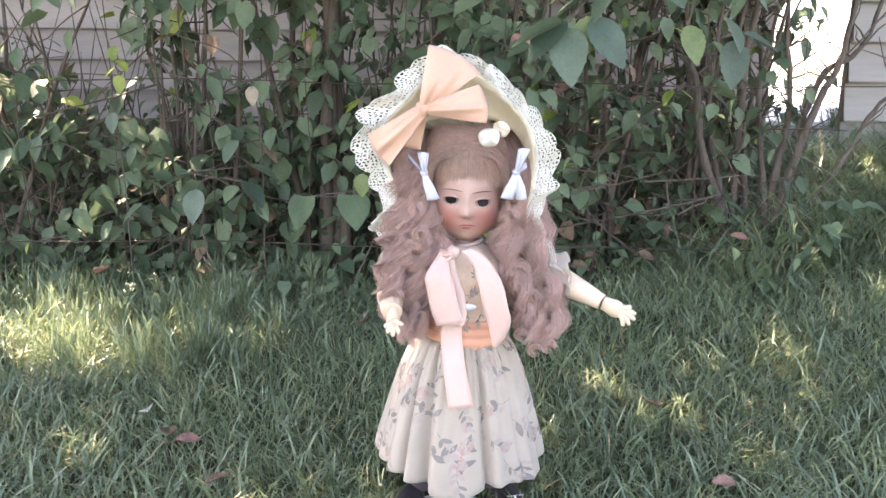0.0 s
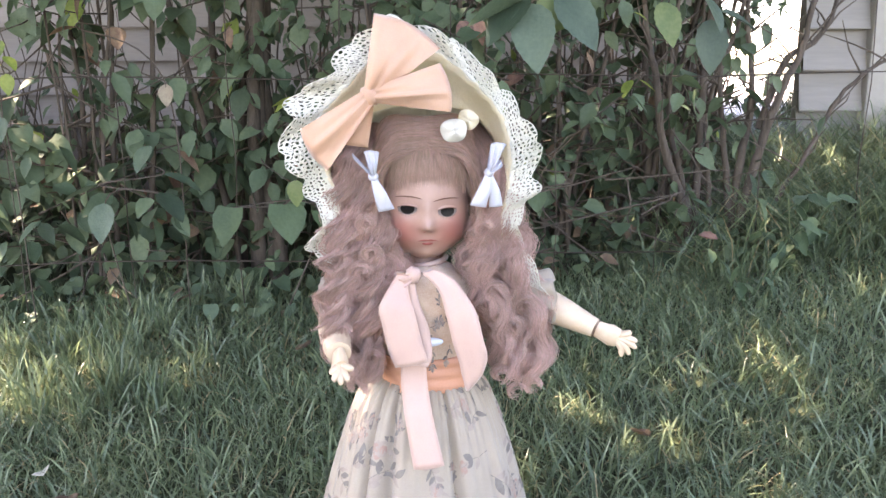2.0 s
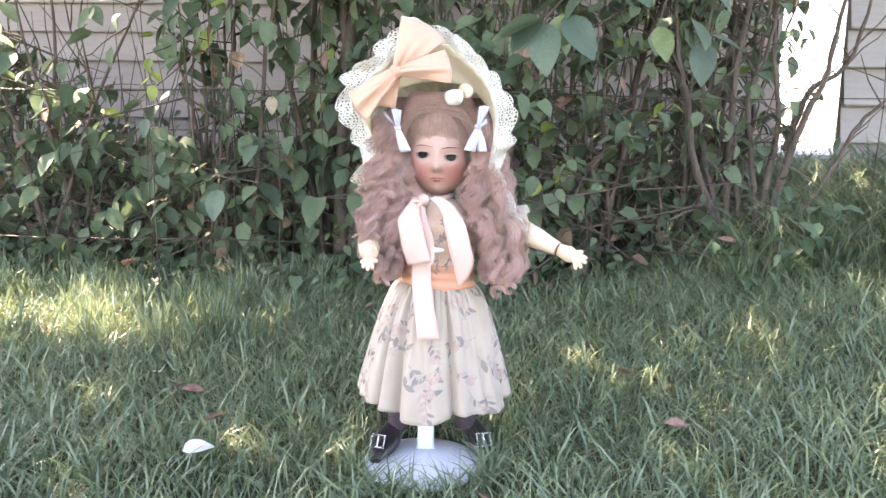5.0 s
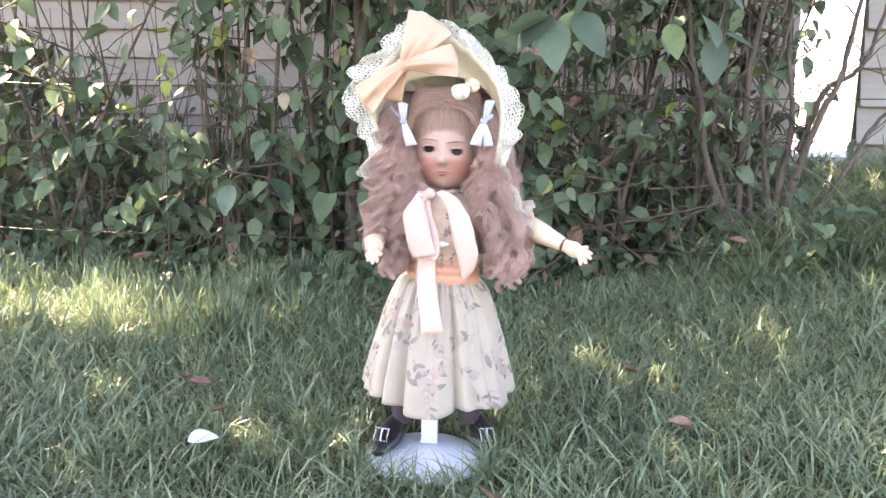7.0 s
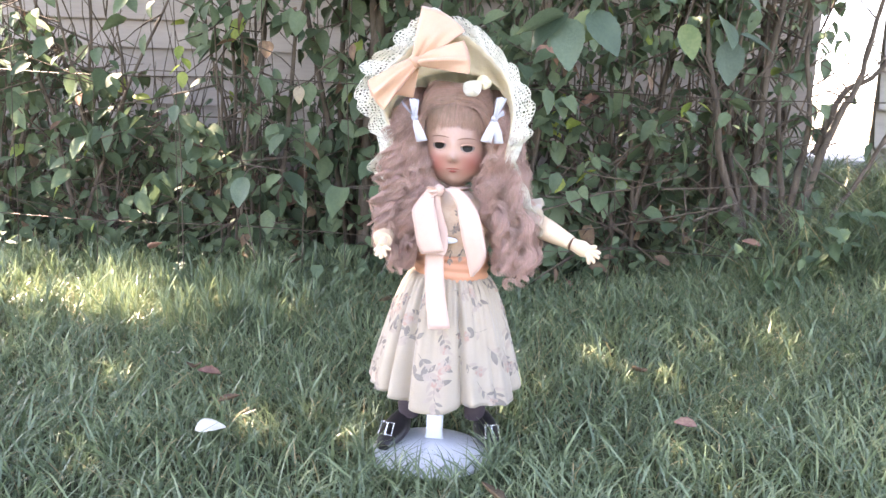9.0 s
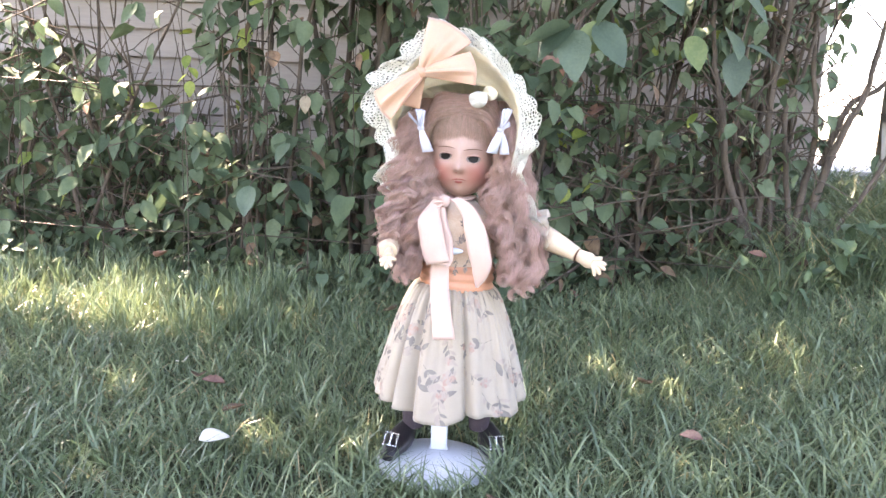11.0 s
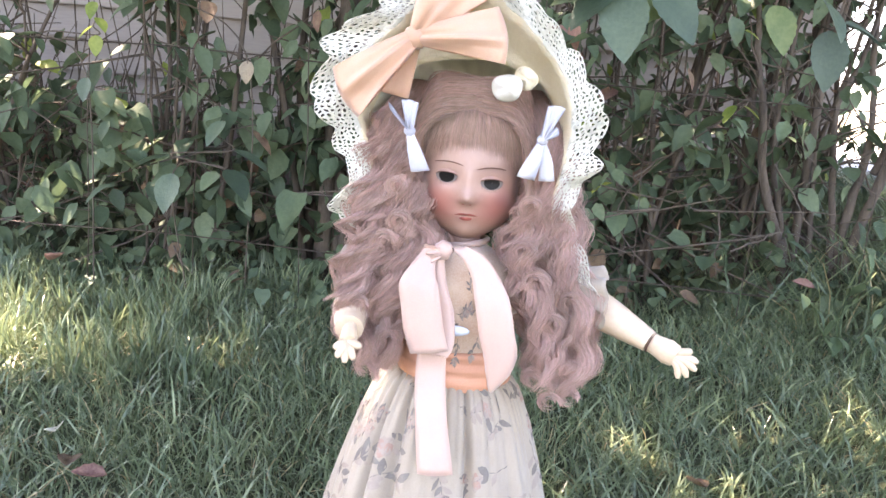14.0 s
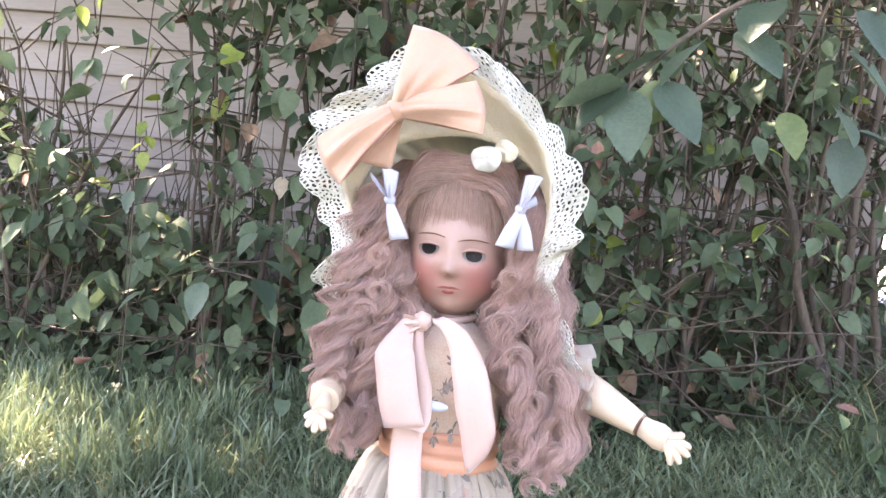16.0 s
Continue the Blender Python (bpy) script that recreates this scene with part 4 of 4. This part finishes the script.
        for j in range(7):
            v = j / 6 - 0.5
            row.append(p + side * (v * w) + Vector((0, 0.0012 * (2 * v) ** 2 + 0.0008 * math.sin(6 * v + 5 * u + seed), 0)))
        rows.append(row)
    s.grid(rows)
    return s


def build_clothes():
    # dress: bodice, sash, gathered skirt, sleeves
    dress = thing("dress", "cream floral cotton doll dress with a rust sash", "dress", at=(0.012, 0.012, 0.08))
    s = Shape()
    rows = []
    for i in range(14):
        u = i / 13
        z = 0.255 + 0.090 * u
        rx = np.interp(u, [0, 0.3, 0.75, 1], [0.043, 0.047, 0.052, 0.0165])
        ry = np.interp(u, [0, 0.3, 0.75, 1], [0.041, 0.047, 0.043, 0.0165])
        rows.append([(0.013 + rx * math.cos(a), 0.008 + ry * math.sin(a) + 0.0008 * math.sin(9 * a + 8 * u), z) for a in (2 * math.pi * j / 48 for j in range(48))])
    s.grid(rows, closed=True)
    part("bodice", s, M_BODICE, dress, "peach and cream cotton bodice", thick=0.001)
    s = Shape()
    s.grid([[(0.014 + (0.046 + 0.0012 * math.sin(u * 19 + 2 * a)) * math.cos(a), 0.008 + (0.045 + 0.0014 * math.sin(u * 19 + 2 * a)) * math.sin(a), 0.234 + 0.032 * u) for a in (2 * math.pi * j / 56 for j in range(56))] for u in (i / 12 for i in range(13))], closed=True)
    part("sash", s, M_SASH, dress, "rust satin sash", thick=0.001)
    def skirt_point(a, u, lift=0.0):
        u = min(max(u, 0.0), 1.0)
        rx, ry = 0.044 + 0.053 * u ** 0.62 + lift, 0.043 + 0.045 * u ** 0.62 + lift
        a = (a + math.pi) % (2 * math.pi) - math.pi
        pleat = (0.0022 * math.sin(7 * a + 0.6 * math.sin(3 * a)) + 0.0012 * math.sin(17 * a + 1.3)) * (0.25 + u)
        for at, wide, deep in ((-1.22, 0.055, 0.013), (-2.02, 0.07, 0.012), (-2.30, 0.05, 0.013), (-2.62, 0.08, 0.010), (-0.72, 0.07, 0.007), (-0.25, 0.08, 0.010), (0.3, 0.1, 0.010), (0.9, 0.1, 0.010), (1.5, 0.1, 0.010), (2.1, 0.1, 0.010), (2.8, 0.1, 0.010)):
            k = (a - at + 0.05 * (1 - u)) / wide
            pleat += (0.35 * deep * math.exp(-((k - 1.6) / 1.5) ** 2) - deep * math.exp(-k * k)) * (0.2 + 0.8 * u)
        gather = 0.0016 * math.sin(46 * a) * (1 - u) ** 2
        hem = 0.004 * math.sin(5 * a + 1) + 0.009 * max(0, math.cos(a - 0.05)) + 0.012 * max(0, -math.cos(a))
        return Vector((0.011 + (rx + pleat + gather) * math.cos(a), 0.010 + (ry + pleat + gather) * math.sin(a), 0.240 - 0.158 * u + hem * u))

    s = Shape()
    s.grid([[skirt_point(2 * math.pi * j / 320, i / 29) for j in range(320)] for i in range(30)], closed=True)
    skirt = part("skirt", s, M_COTTON, dress, "gathered floral skirt", thick=0.0012)
    bodice_point = lambda a, u, lift=0.0: Vector((0.013 + (0.0495 + lift) * math.cos(a), 0.008 + (0.0475 + lift) * math.sin(a), 0.320 - 0.055 * u))

    def sprig(s, place, span, a0, u0, turn, rng, size=1.0):
        """A printed sprig: a bent stem, paired leaves and a blossom, laid on the cloth."""
        def leaf(x, z, ang, L, W, slot):
            rows = []
            for i in range(5):
                t = i / 4
                w = W * math.sin(math.pi * (0.06 + 0.9 * t)) * 0.5
                rows.append([place(a0 + ((x + L * t * math.cos(ang) - k * w * math.sin(ang)) / 0.085), u0 + (z + L * t * math.sin(ang) + k * w * math.cos(ang)) / span, 0.0012) for k in (-1, 0, 1)])
            s.grid(rows, slot)
        x = z = 0.0
        ang = turn
        for k in range(5):
            L = 0.0062 * size
            leaf(x, z, ang, L, 0.0008, 0)
            x, z = x + L * math.cos(ang), z + L * math.sin(ang)
            for sd in (-1, 1):
                if rng.random() < 0.75:
                    leaf(x, z, ang + sd * rng.uniform(0.5, 1.0), size * rng.uniform(0.007, 0.013), size * rng.uniform(0.003, 0.0052), 0 if rng.random() < 0.6 else 2)
            ang += rng.uniform(-0.45, 0.45)
        if rng.random() < 0.75:
            for k in range(7):
                leaf(x, z, ang + k * 0.9, size * rng.uniform(0.005, 0.008), size * 0.0055, 1 if k % 2 else 2)

    rng = random.Random(21)
    s = Shape()
    for row in range(4):
        for col in range(14):
            a0 = 2 * math.pi * (col + 0.5 * (row % 2) + rng.uniform(-0.25, 0.25)) / 14
            sprig(s, skirt_point, 0.158, a0, 0.12 + 0.23 * row + rng.uniform(-0.05, 0.05), rng.uniform(0, 6.28), rng, rng.uniform(1.0, 1.5))
    s.v = [v if v[2] > 0.074 else (v[0], v[1], 0.074) for v in s.v]
    tagged(part("flower_print", s, [M_PRINT_GREY, M_PRINT_ROSE, M_PRINT_PALE], skirt, "grey leaves and dusty rose blossoms printed on cotton"), kind="stuff")
    s = Shape()
    for a0, u0 in ((-1.75, 0.15), (-1.35, 0.1), (-1.55, 0.40), (-1.20, 0.35), (-1.95, 0.30), (-1.5, 0.75), (-1.2, 0.72), (-1.8, 0.6), (-1.05, 0.15)):
        sprig(s, bodice_point, 0.055, a0, u0, rng.uniform(0, 6.28), rng, 0.6)
    tagged(part("flower_print", s, [M_PRINT_GREY, M_PRINT_ROSE, M_PRINT_PALE], dress, "grey leaves and dusty rose blossoms printed on cotton"), kind="stuff")
    for cx, cz, cy in ((-0.079, 0.312, -0.012), (0.124, 0.315, -0.014)):
        s = Shape()
        sgn = -1 if cx < 0 else 1
        rows = []
        for i in range(7):
            u = i / 6
            r = 0.017 + 0.006 * u
            rows.append([(cx - sgn * 0.022 * (1 - u) + sgn * 0.002 * math.sin(7 * a), cy + (r + 0.003 * u * math.sin(8 * a)) * math.cos(a), cz + 0.004 * (1 - u) + (r + 0.003 * u * math.sin(8 * a + 1)) * math.sin(a)) for a in (2 * math.pi * j / 48 for j in range(48))])
        s.grid(rows, closed=True)
        part("sleeve", s, M_COTTON, dress, "ruffled cream sleeve", thick=0.001)

    # ribbon tied at the neck
    bow = thing("neck_ribbon", "wide pale pink satin ribbon tied at the neck", "ribbon", at=(0.0, -0.05, 0.346))
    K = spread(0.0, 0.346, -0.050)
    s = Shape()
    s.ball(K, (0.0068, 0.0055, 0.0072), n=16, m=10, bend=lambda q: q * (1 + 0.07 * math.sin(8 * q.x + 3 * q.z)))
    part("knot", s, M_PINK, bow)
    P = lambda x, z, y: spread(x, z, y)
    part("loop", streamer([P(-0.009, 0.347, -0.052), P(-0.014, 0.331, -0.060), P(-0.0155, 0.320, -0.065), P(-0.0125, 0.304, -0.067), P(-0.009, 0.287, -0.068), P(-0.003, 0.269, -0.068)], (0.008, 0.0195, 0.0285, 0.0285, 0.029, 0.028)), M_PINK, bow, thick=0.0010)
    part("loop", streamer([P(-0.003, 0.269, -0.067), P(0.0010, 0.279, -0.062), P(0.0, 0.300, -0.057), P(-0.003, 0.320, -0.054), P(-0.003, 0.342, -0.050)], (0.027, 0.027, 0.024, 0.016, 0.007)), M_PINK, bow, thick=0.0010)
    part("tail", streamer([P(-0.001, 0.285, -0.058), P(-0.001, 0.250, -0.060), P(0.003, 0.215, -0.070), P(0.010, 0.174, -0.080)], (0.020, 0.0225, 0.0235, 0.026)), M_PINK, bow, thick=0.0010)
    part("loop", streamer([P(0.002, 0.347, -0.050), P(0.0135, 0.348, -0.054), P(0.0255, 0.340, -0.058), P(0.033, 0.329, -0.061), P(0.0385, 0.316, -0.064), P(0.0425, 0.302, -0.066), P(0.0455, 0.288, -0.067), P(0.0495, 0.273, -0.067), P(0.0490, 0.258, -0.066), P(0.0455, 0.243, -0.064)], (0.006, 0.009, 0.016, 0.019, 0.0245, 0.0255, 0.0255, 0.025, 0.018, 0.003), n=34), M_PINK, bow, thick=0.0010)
    part("loop", satin_loop(K, K + Vector((-0.014, -0.001, 0.004)), K + Vector((-0.010, -0.001, -0.012)), 0.004, 0.006, 0.003, 4), M_PINK, bow)
    s = Shape()
    s.tube([K + Vector((0.0175 * math.cos(a) + 0.014, 0.060 + 0.0185 * math.sin(a), -0.002 + 0.003 * math.cos(a))) for a in (math.pi * (0.9 + 1.4 * i / 20) for i in range(21))], 0.0026, seg=8)
    part("band", s, M_PINK, bow)

    pin = Shape()
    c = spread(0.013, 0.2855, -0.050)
    pin.ball(c, (0.0120, 0.0035, 0.0045), n=20, m=10, bend=lambda q: Vector((q.x * (1 + 0.15 * q.z), q.y, q.z if q.z > 0 else q.z * 0.8)))
    single("brooch", pin, M_PIN, "small oblong white enamel brooch on the bodice", "brooch")

    for x, z, tail in ((-0.0315, 0.431, ((-0.033, 0.452), (-0.047, 0.447), (-0.0215, 0.403))), (0.0630, 0.433, ((0.070, 0.457), (0.073, 0.440), (0.054, 0.405)))):
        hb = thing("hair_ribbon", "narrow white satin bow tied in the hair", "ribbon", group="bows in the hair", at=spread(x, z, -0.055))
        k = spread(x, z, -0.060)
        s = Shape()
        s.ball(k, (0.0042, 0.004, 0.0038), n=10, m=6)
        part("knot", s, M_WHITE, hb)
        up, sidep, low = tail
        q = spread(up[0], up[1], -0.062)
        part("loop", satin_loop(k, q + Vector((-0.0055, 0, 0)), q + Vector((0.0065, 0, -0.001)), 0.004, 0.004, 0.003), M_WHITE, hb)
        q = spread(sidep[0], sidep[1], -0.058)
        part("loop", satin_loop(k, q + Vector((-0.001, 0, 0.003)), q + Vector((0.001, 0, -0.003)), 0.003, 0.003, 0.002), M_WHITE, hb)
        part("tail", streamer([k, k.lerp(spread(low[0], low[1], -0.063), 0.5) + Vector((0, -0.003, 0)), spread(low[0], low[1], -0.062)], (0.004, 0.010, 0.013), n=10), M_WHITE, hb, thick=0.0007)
        if x > 0:
            part("tail", streamer([k, k + Vector((0.004, -0.002, -0.015)), k + Vector((0.006, 0, -0.028))], (0.004, 0.009, 0.011), n=10), M_WHITE, hb, thick=0.0007)


def build_bonnet():
    ob = thing("bonnet", "cream cloth doll bonnet edged with wide crochet lace", "bonnet", at=(0.013, 0.0, 0.47))
    n = 180
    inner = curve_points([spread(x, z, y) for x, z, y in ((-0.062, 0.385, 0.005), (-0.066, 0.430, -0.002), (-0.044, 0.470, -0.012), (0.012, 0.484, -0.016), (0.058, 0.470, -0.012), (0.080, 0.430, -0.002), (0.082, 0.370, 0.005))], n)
    # the brim leans out over the face; the lace stands up above it and hangs in flaps at the sides
    # both outlines and their shallow depth are fitted to the camera's view
    brim = curve_points([(-0.055, -0.020, 0.348), (-0.0605, -0.028, 0.380), (-0.0600, -0.036, 0.410), (-0.0720, -0.040, 0.440), (-0.0725, -0.042, 0.474), (-0.0485, -0.042, 0.501), (-0.0275, -0.041, 0.522), (0.002, -0.040, 0.532), (0.032, -0.040, 0.5195), (0.0555, -0.041, 0.499), (0.0735, -0.042, 0.477), (0.082, -0.042, 0.448), (0.0800, -0.040, 0.415), (0.076, -0.036, 0.388), (0.0815, -0.030, 0.362), (0.0985, -0.024, 0.324)], n)
    outer = curve_points([(-0.0685, -0.026, 0.350), (-0.0845, -0.034, 0.369), (-0.0765, -0.040, 0.401), (-0.0910, -0.046, 0.425), (-0.1015, -0.047, 0.455), (-0.0965, -0.047, 0.490), (-0.0635, -0.046, 0.511), (-0.0400, -0.045, 0.540), (-0.010, -0.042, 0.553), (0.0290, -0.042, 0.5385), (0.0615, -0.044, 0.514), (0.0850, -0.046, 0.488), (0.1005, -0.047, 0.457), (0.1070, -0.046, 0.423), (0.0915, -0.042, 0.394), (0.0965, -0.036, 0.364), (0.1200, -0.028, 0.320)], n)
    s = Shape()
    rows = []
    for i in range(7):
        u = i / 6
        rows.append([p.lerp(q, u) + Vector((0, 0.008 * math.sin(math.pi * u), 0)) + (q - p).normalized() * 0.0012 * math.sin(0.9 * k) * u for k, (p, q) in enumerate(zip(inner, brim))])
    s.grid(rows)
    part("brim", s, M_STRAW, ob, "gathered cream brim", thick=0.0018)
    s = Shape()
    back = Vector((0.013, 0.062, 0.435))
    rows = [[p.lerp(back, u) + (p - Vector((0.013, 0.0, 0.42))).normalized() * 0.030 * math.sin(math.pi * u) * (1 + 0.05 * math.sin(0.8 * k)) for k, p in enumerate(inner)] for u in (i / 10 for i in range(11))]
    s.grid(rows)
    part("crown", s, M_LACE, ob, "puffed cream crown", thick=0.0015)
    # lace: an openwork net of small rings, with a scalloped edge and soft folds
    s = Shape()
    cols, bands = 170, 7
    brim_l, outer_l = curve_points(brim, cols * 3 + 1), curve_points(outer, cols * 3 + 1)

    rng = random.Random(8)

    def lace_point(a, b):
        a, b = a + 0.30 * math.sin(2.1 * b + 0.9 * a) * (0 < a < cols), b + 0.22 * math.sin(1.7 * a) * (0 < b < bands)
        a = min(max(a, 0), cols)
        i = min(int(a / cols * cols * 3), cols * 3)
        p, q = brim_l[i], outer_l[i]
        v = b / bands
        fold = math.sin(a * 0.42 + 1.2 * math.sin(a * 0.13))
        scallop = 1 + (0.24 * abs(math.sin(a * math.pi / 8)) - 0.17 + 0.06 * math.sin(a * 0.21)) * v
        d = (q - p) * scallop
        return p + d * v + Vector((0.25, -1.0, 0.1)) * (0.0070 * fold * v) + d.normalized() * 0.003 * math.cos(a * 0.42 + 2) * v

    for c in range(cols):
        for b in range(bands):
            hole = 0.0 if b < 1 else (0.64 if (b * 2 + c // 2) % 5 else 0.28) * rng.uniform(0.85, 1.08)
            hole = 0.72 if b == bands - 1 else hole
            ring = ((0, 0), (0.5, 0), (1, 0), (1, 0.5), (1, 1), (0.5, 1), (0, 1), (0, 0.5))
            base = len(s.v)
            s.v.extend(tuple(lace_point(min(c + x, cols), b + y)) for x, y in ring)
            if hole == 0:
                s.f.append(tuple(base + k for k in range(8)))
                s.m.append(0)
                continue
            for x, y in ring:
                g = 1.0 if x == 0.5 or y == 0.5 else 0.78
                s.v.append(tuple(lace_point(min(max(c + 0.5 + (x - 0.5) * hole * g, 0), cols), b + 0.5 + (y - 0.5) * hole * g)))
            for k in range(8):
                s.f.append((base + k, base + (k + 1) % 8, base + 8 + (k + 1) % 8, base + 8 + k))
                s.m.append(0)
    part("lace_edging", s, M_LACE, ob, "wide ivory crochet lace edging", thick=0.0009)

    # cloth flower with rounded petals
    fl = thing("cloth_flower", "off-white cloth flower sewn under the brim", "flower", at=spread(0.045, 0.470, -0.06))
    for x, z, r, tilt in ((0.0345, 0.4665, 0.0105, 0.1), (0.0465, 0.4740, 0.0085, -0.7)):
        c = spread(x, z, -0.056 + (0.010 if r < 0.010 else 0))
        s = Shape()
        s.grid([[c + Vector((r * u * math.cos(a + tilt) * (1 + 0.06 * math.sin(3 * a) - 0.14 * math.exp(-((a - 4.4) / 0.16) ** 2)), 0.005 * u * u - 0.003 + 0.0012 * u * math.sin(4 * a + 1), r * u * math.sin(a + tilt) * (0.95 + 0.08 * math.cos(2 * a)))) for a in (2 * math.pi * j / 32 for j in range(32))] for u in (0.02, 0.35, 0.7, 0.9, 1.0)], closed=True)
        part("petal", s, M_PETAL if r > 0.010 else M_STRAW, fl, thick=0.0006)

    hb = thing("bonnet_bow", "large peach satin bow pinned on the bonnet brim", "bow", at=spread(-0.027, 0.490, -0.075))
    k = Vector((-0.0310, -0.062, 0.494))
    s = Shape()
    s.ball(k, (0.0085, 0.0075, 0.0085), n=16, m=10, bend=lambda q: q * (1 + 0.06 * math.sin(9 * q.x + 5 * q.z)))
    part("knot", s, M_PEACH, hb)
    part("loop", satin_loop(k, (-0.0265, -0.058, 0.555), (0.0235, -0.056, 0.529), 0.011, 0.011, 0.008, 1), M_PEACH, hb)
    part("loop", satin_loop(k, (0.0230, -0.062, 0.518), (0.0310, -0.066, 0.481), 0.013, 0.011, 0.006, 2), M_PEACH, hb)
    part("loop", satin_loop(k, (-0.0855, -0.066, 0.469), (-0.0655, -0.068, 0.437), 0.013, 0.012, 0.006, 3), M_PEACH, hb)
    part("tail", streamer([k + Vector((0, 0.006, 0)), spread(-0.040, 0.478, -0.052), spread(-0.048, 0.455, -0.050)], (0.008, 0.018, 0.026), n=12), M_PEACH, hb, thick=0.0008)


def build_shoes_stand():
    for x, y, turn in ((-0.048, -0.004, -14), (0.069, 0.014, 16)):
        ob = thing("shoe", "black leather doll shoe with a silver buckle", "shoe", group="pair of doll shoes", at=(x, y, 0.012))
        R = Matrix.Translation((x, y, 0.014)) @ Euler((0, 0, radians(turn))).to_matrix().to_4x4() @ Matrix.Scale(1.18, 4)
        s, rows = Shape(), []
        for i in range(13):
            u = i / 12
            w = 0.0135 * (math.sin(math.pi * (0.08 + 0.88 * u)) ** 0.45) * (1.0 + 0.12 * math.sin(math.pi * u * 1.6 - 0.6))
            h = np.interp(u, [0, 0.1, 0.35, 0.6, 0.85, 1], [0.008, 0.014, 0.019, 0.026, 0.030, 0.022])
            yy = -0.036 + 0.066 * u
            rows.append([R @ Vector((w * math.cos(a), yy, max(0.0, h * 0.5 + h * 0.5 * math.sin(a)))) for a in (2 * math.pi * j / 20 for j in range(20))])
        s.grid(rows, closed=True)
        s.fan(rows[0], R @ Vector((0, -0.0365, 0.004)))
        s.fan(rows[-1], R @ Vector((0, 0.0305, 0.012)))
        part("upper", s, M_SHOE, ob)
        s = Shape()
        s.tube([R @ Vector((0, -0.036 + 0.0066 * i, 0.001)) for i in range(11)], [0.008, 0.0115, 0.0135, 0.014, 0.014, 0.0135, 0.013, 0.013, 0.013, 0.012, 0.009], seg=14, flat=0.2)
        part("sole", s, M_SHOE, ob)
        s = Shape()
        c = Vector((0, -0.027, 0.0215))
        q = [c + Vector((sx * 0.0072, sz * 0.0035, sz * 0.0055)) for sx, sz in ((-1, -1), (1, -1), (1, 1), (-1, 1))]
        for a, b in zip(q, q[1:] + q[:1]):
            for k in range(5):
                s.ball(R @ a.lerp(b, k / 5), (0.0013, 0.0013, 0.0013), n=7, m=5)
        s.tube([R @ (c + Vector((0, -0.0035, -0.005))), R @ (c + Vector((0, 0.0035, 0.005)))], 0.0009, seg=5)
        part("buckle", s, M_SILVER, ob, "beaded silver buckle")
    st = thing("doll_stand", "white enamelled metal doll stand on the grass", "stand", at=(0.0, -0.03, 0.004))
    s = Shape()
    prof = ((0.0, 0.0110), (0.030, 0.0109), (0.060, 0.0106), (0.069, 0.0100), (0.0730, 0.0085), (0.0745, 0.006), (0.0745, 0.003), (0.070, 0.001), (0.0, 0.001))
    s.grid([[(r * math.cos(a), -0.028 + r * math.sin(a), z + 0.004) for a in (2 * math.pi * j / 64 for j in range(64))] for r, z in prof], closed=True)
    part("base_plate", s, M_STAND, st)
    s = Shape()
    rows = []
    for z in (0.010, 0.013, 0.06, 0.14, 0.225):
        k = 1.25 if z < 0.012 else 1.0
        rows.append([(0.0015 + x * k, 0.004 + y, z + 0.006) for x, y in ((-0.0105, 0.006), (-0.0105, -0.002), (-0.0085, -0.0035), (0.0085, -0.0035), (0.0105, -0.002), (0.0105, 0.006), (0.0085, 0.006), (0.0085, 0.0), (-0.0085, 0.0), (-0.0085, 0.006))])
    s.grid(rows, closed=True)
    part("upright", s, M_STAND, st, "flat channel upright", smooth=False)


def build_litter():
    rng = random.Random(91)
    for x, y, L, turn, flat in ((-0.449, 0.218, 0.035, 30, 1), (0.332, -0.011, 0.030, 100, 0), (0.10, -0.20, 0.035, 60, 0), (-0.40, 0.17, 0.04, 200, 0), (-0.345, 0.14, 0.035, 120, 0), (-0.30, 0.02, 0.03, 310, 0), (-0.16, 0.60, 0.04, 150, 0), (0.30, 0.20, 0.035, 20, 0), (0.619, 0.757, 0.04, 80, 0), (-0.75, 0.72, 0.05, 240, 0)):
        s = Shape()
        z = ground_z(x, y) + 0.036 + (0.05 if y > 0.7 else 0.0)
        m = Matrix.Translation((x, y, z)) @ Euler((radians(rng.uniform(-35, 10)), radians(rng.uniform(-30, 30)), radians(turn))).to_matrix().to_4x4()
        set_leaf(s, leaf_shape(L, L * 0.6, fold=0.7, curl=-0.25, rows=8, saw=0.06), m)
        single("fallen_leaf", s, M_PETAL if flat else M_BROWNLEAF, "pale curled petal lying in the grass" if flat else "curled red-brown dead leaf lying in the grass", "leaf", group="fallen leaves", thick=0.0006)
    s = Shape()
    m = Matrix.Translation((-0.285, -0.09, 0.040)) @ Euler((radians(12), radians(24), radians(-60))).to_matrix().to_4x4()
    set_leaf(s, leaf_shape(0.036, 0.022, fold=0.45, curl=0.25, rows=8), m)
    single("fallen_petal", s, M_PETAL, "white flower petal lying on the grass", "petal", thick=0.0008)


build_ground()
build_houses()
build_hedge()
build_vines()
build_fence()
build_tree()
build_doll()
build_clothes()
build_bonnet()
build_shoes_stand()
build_litter()
build_grass()
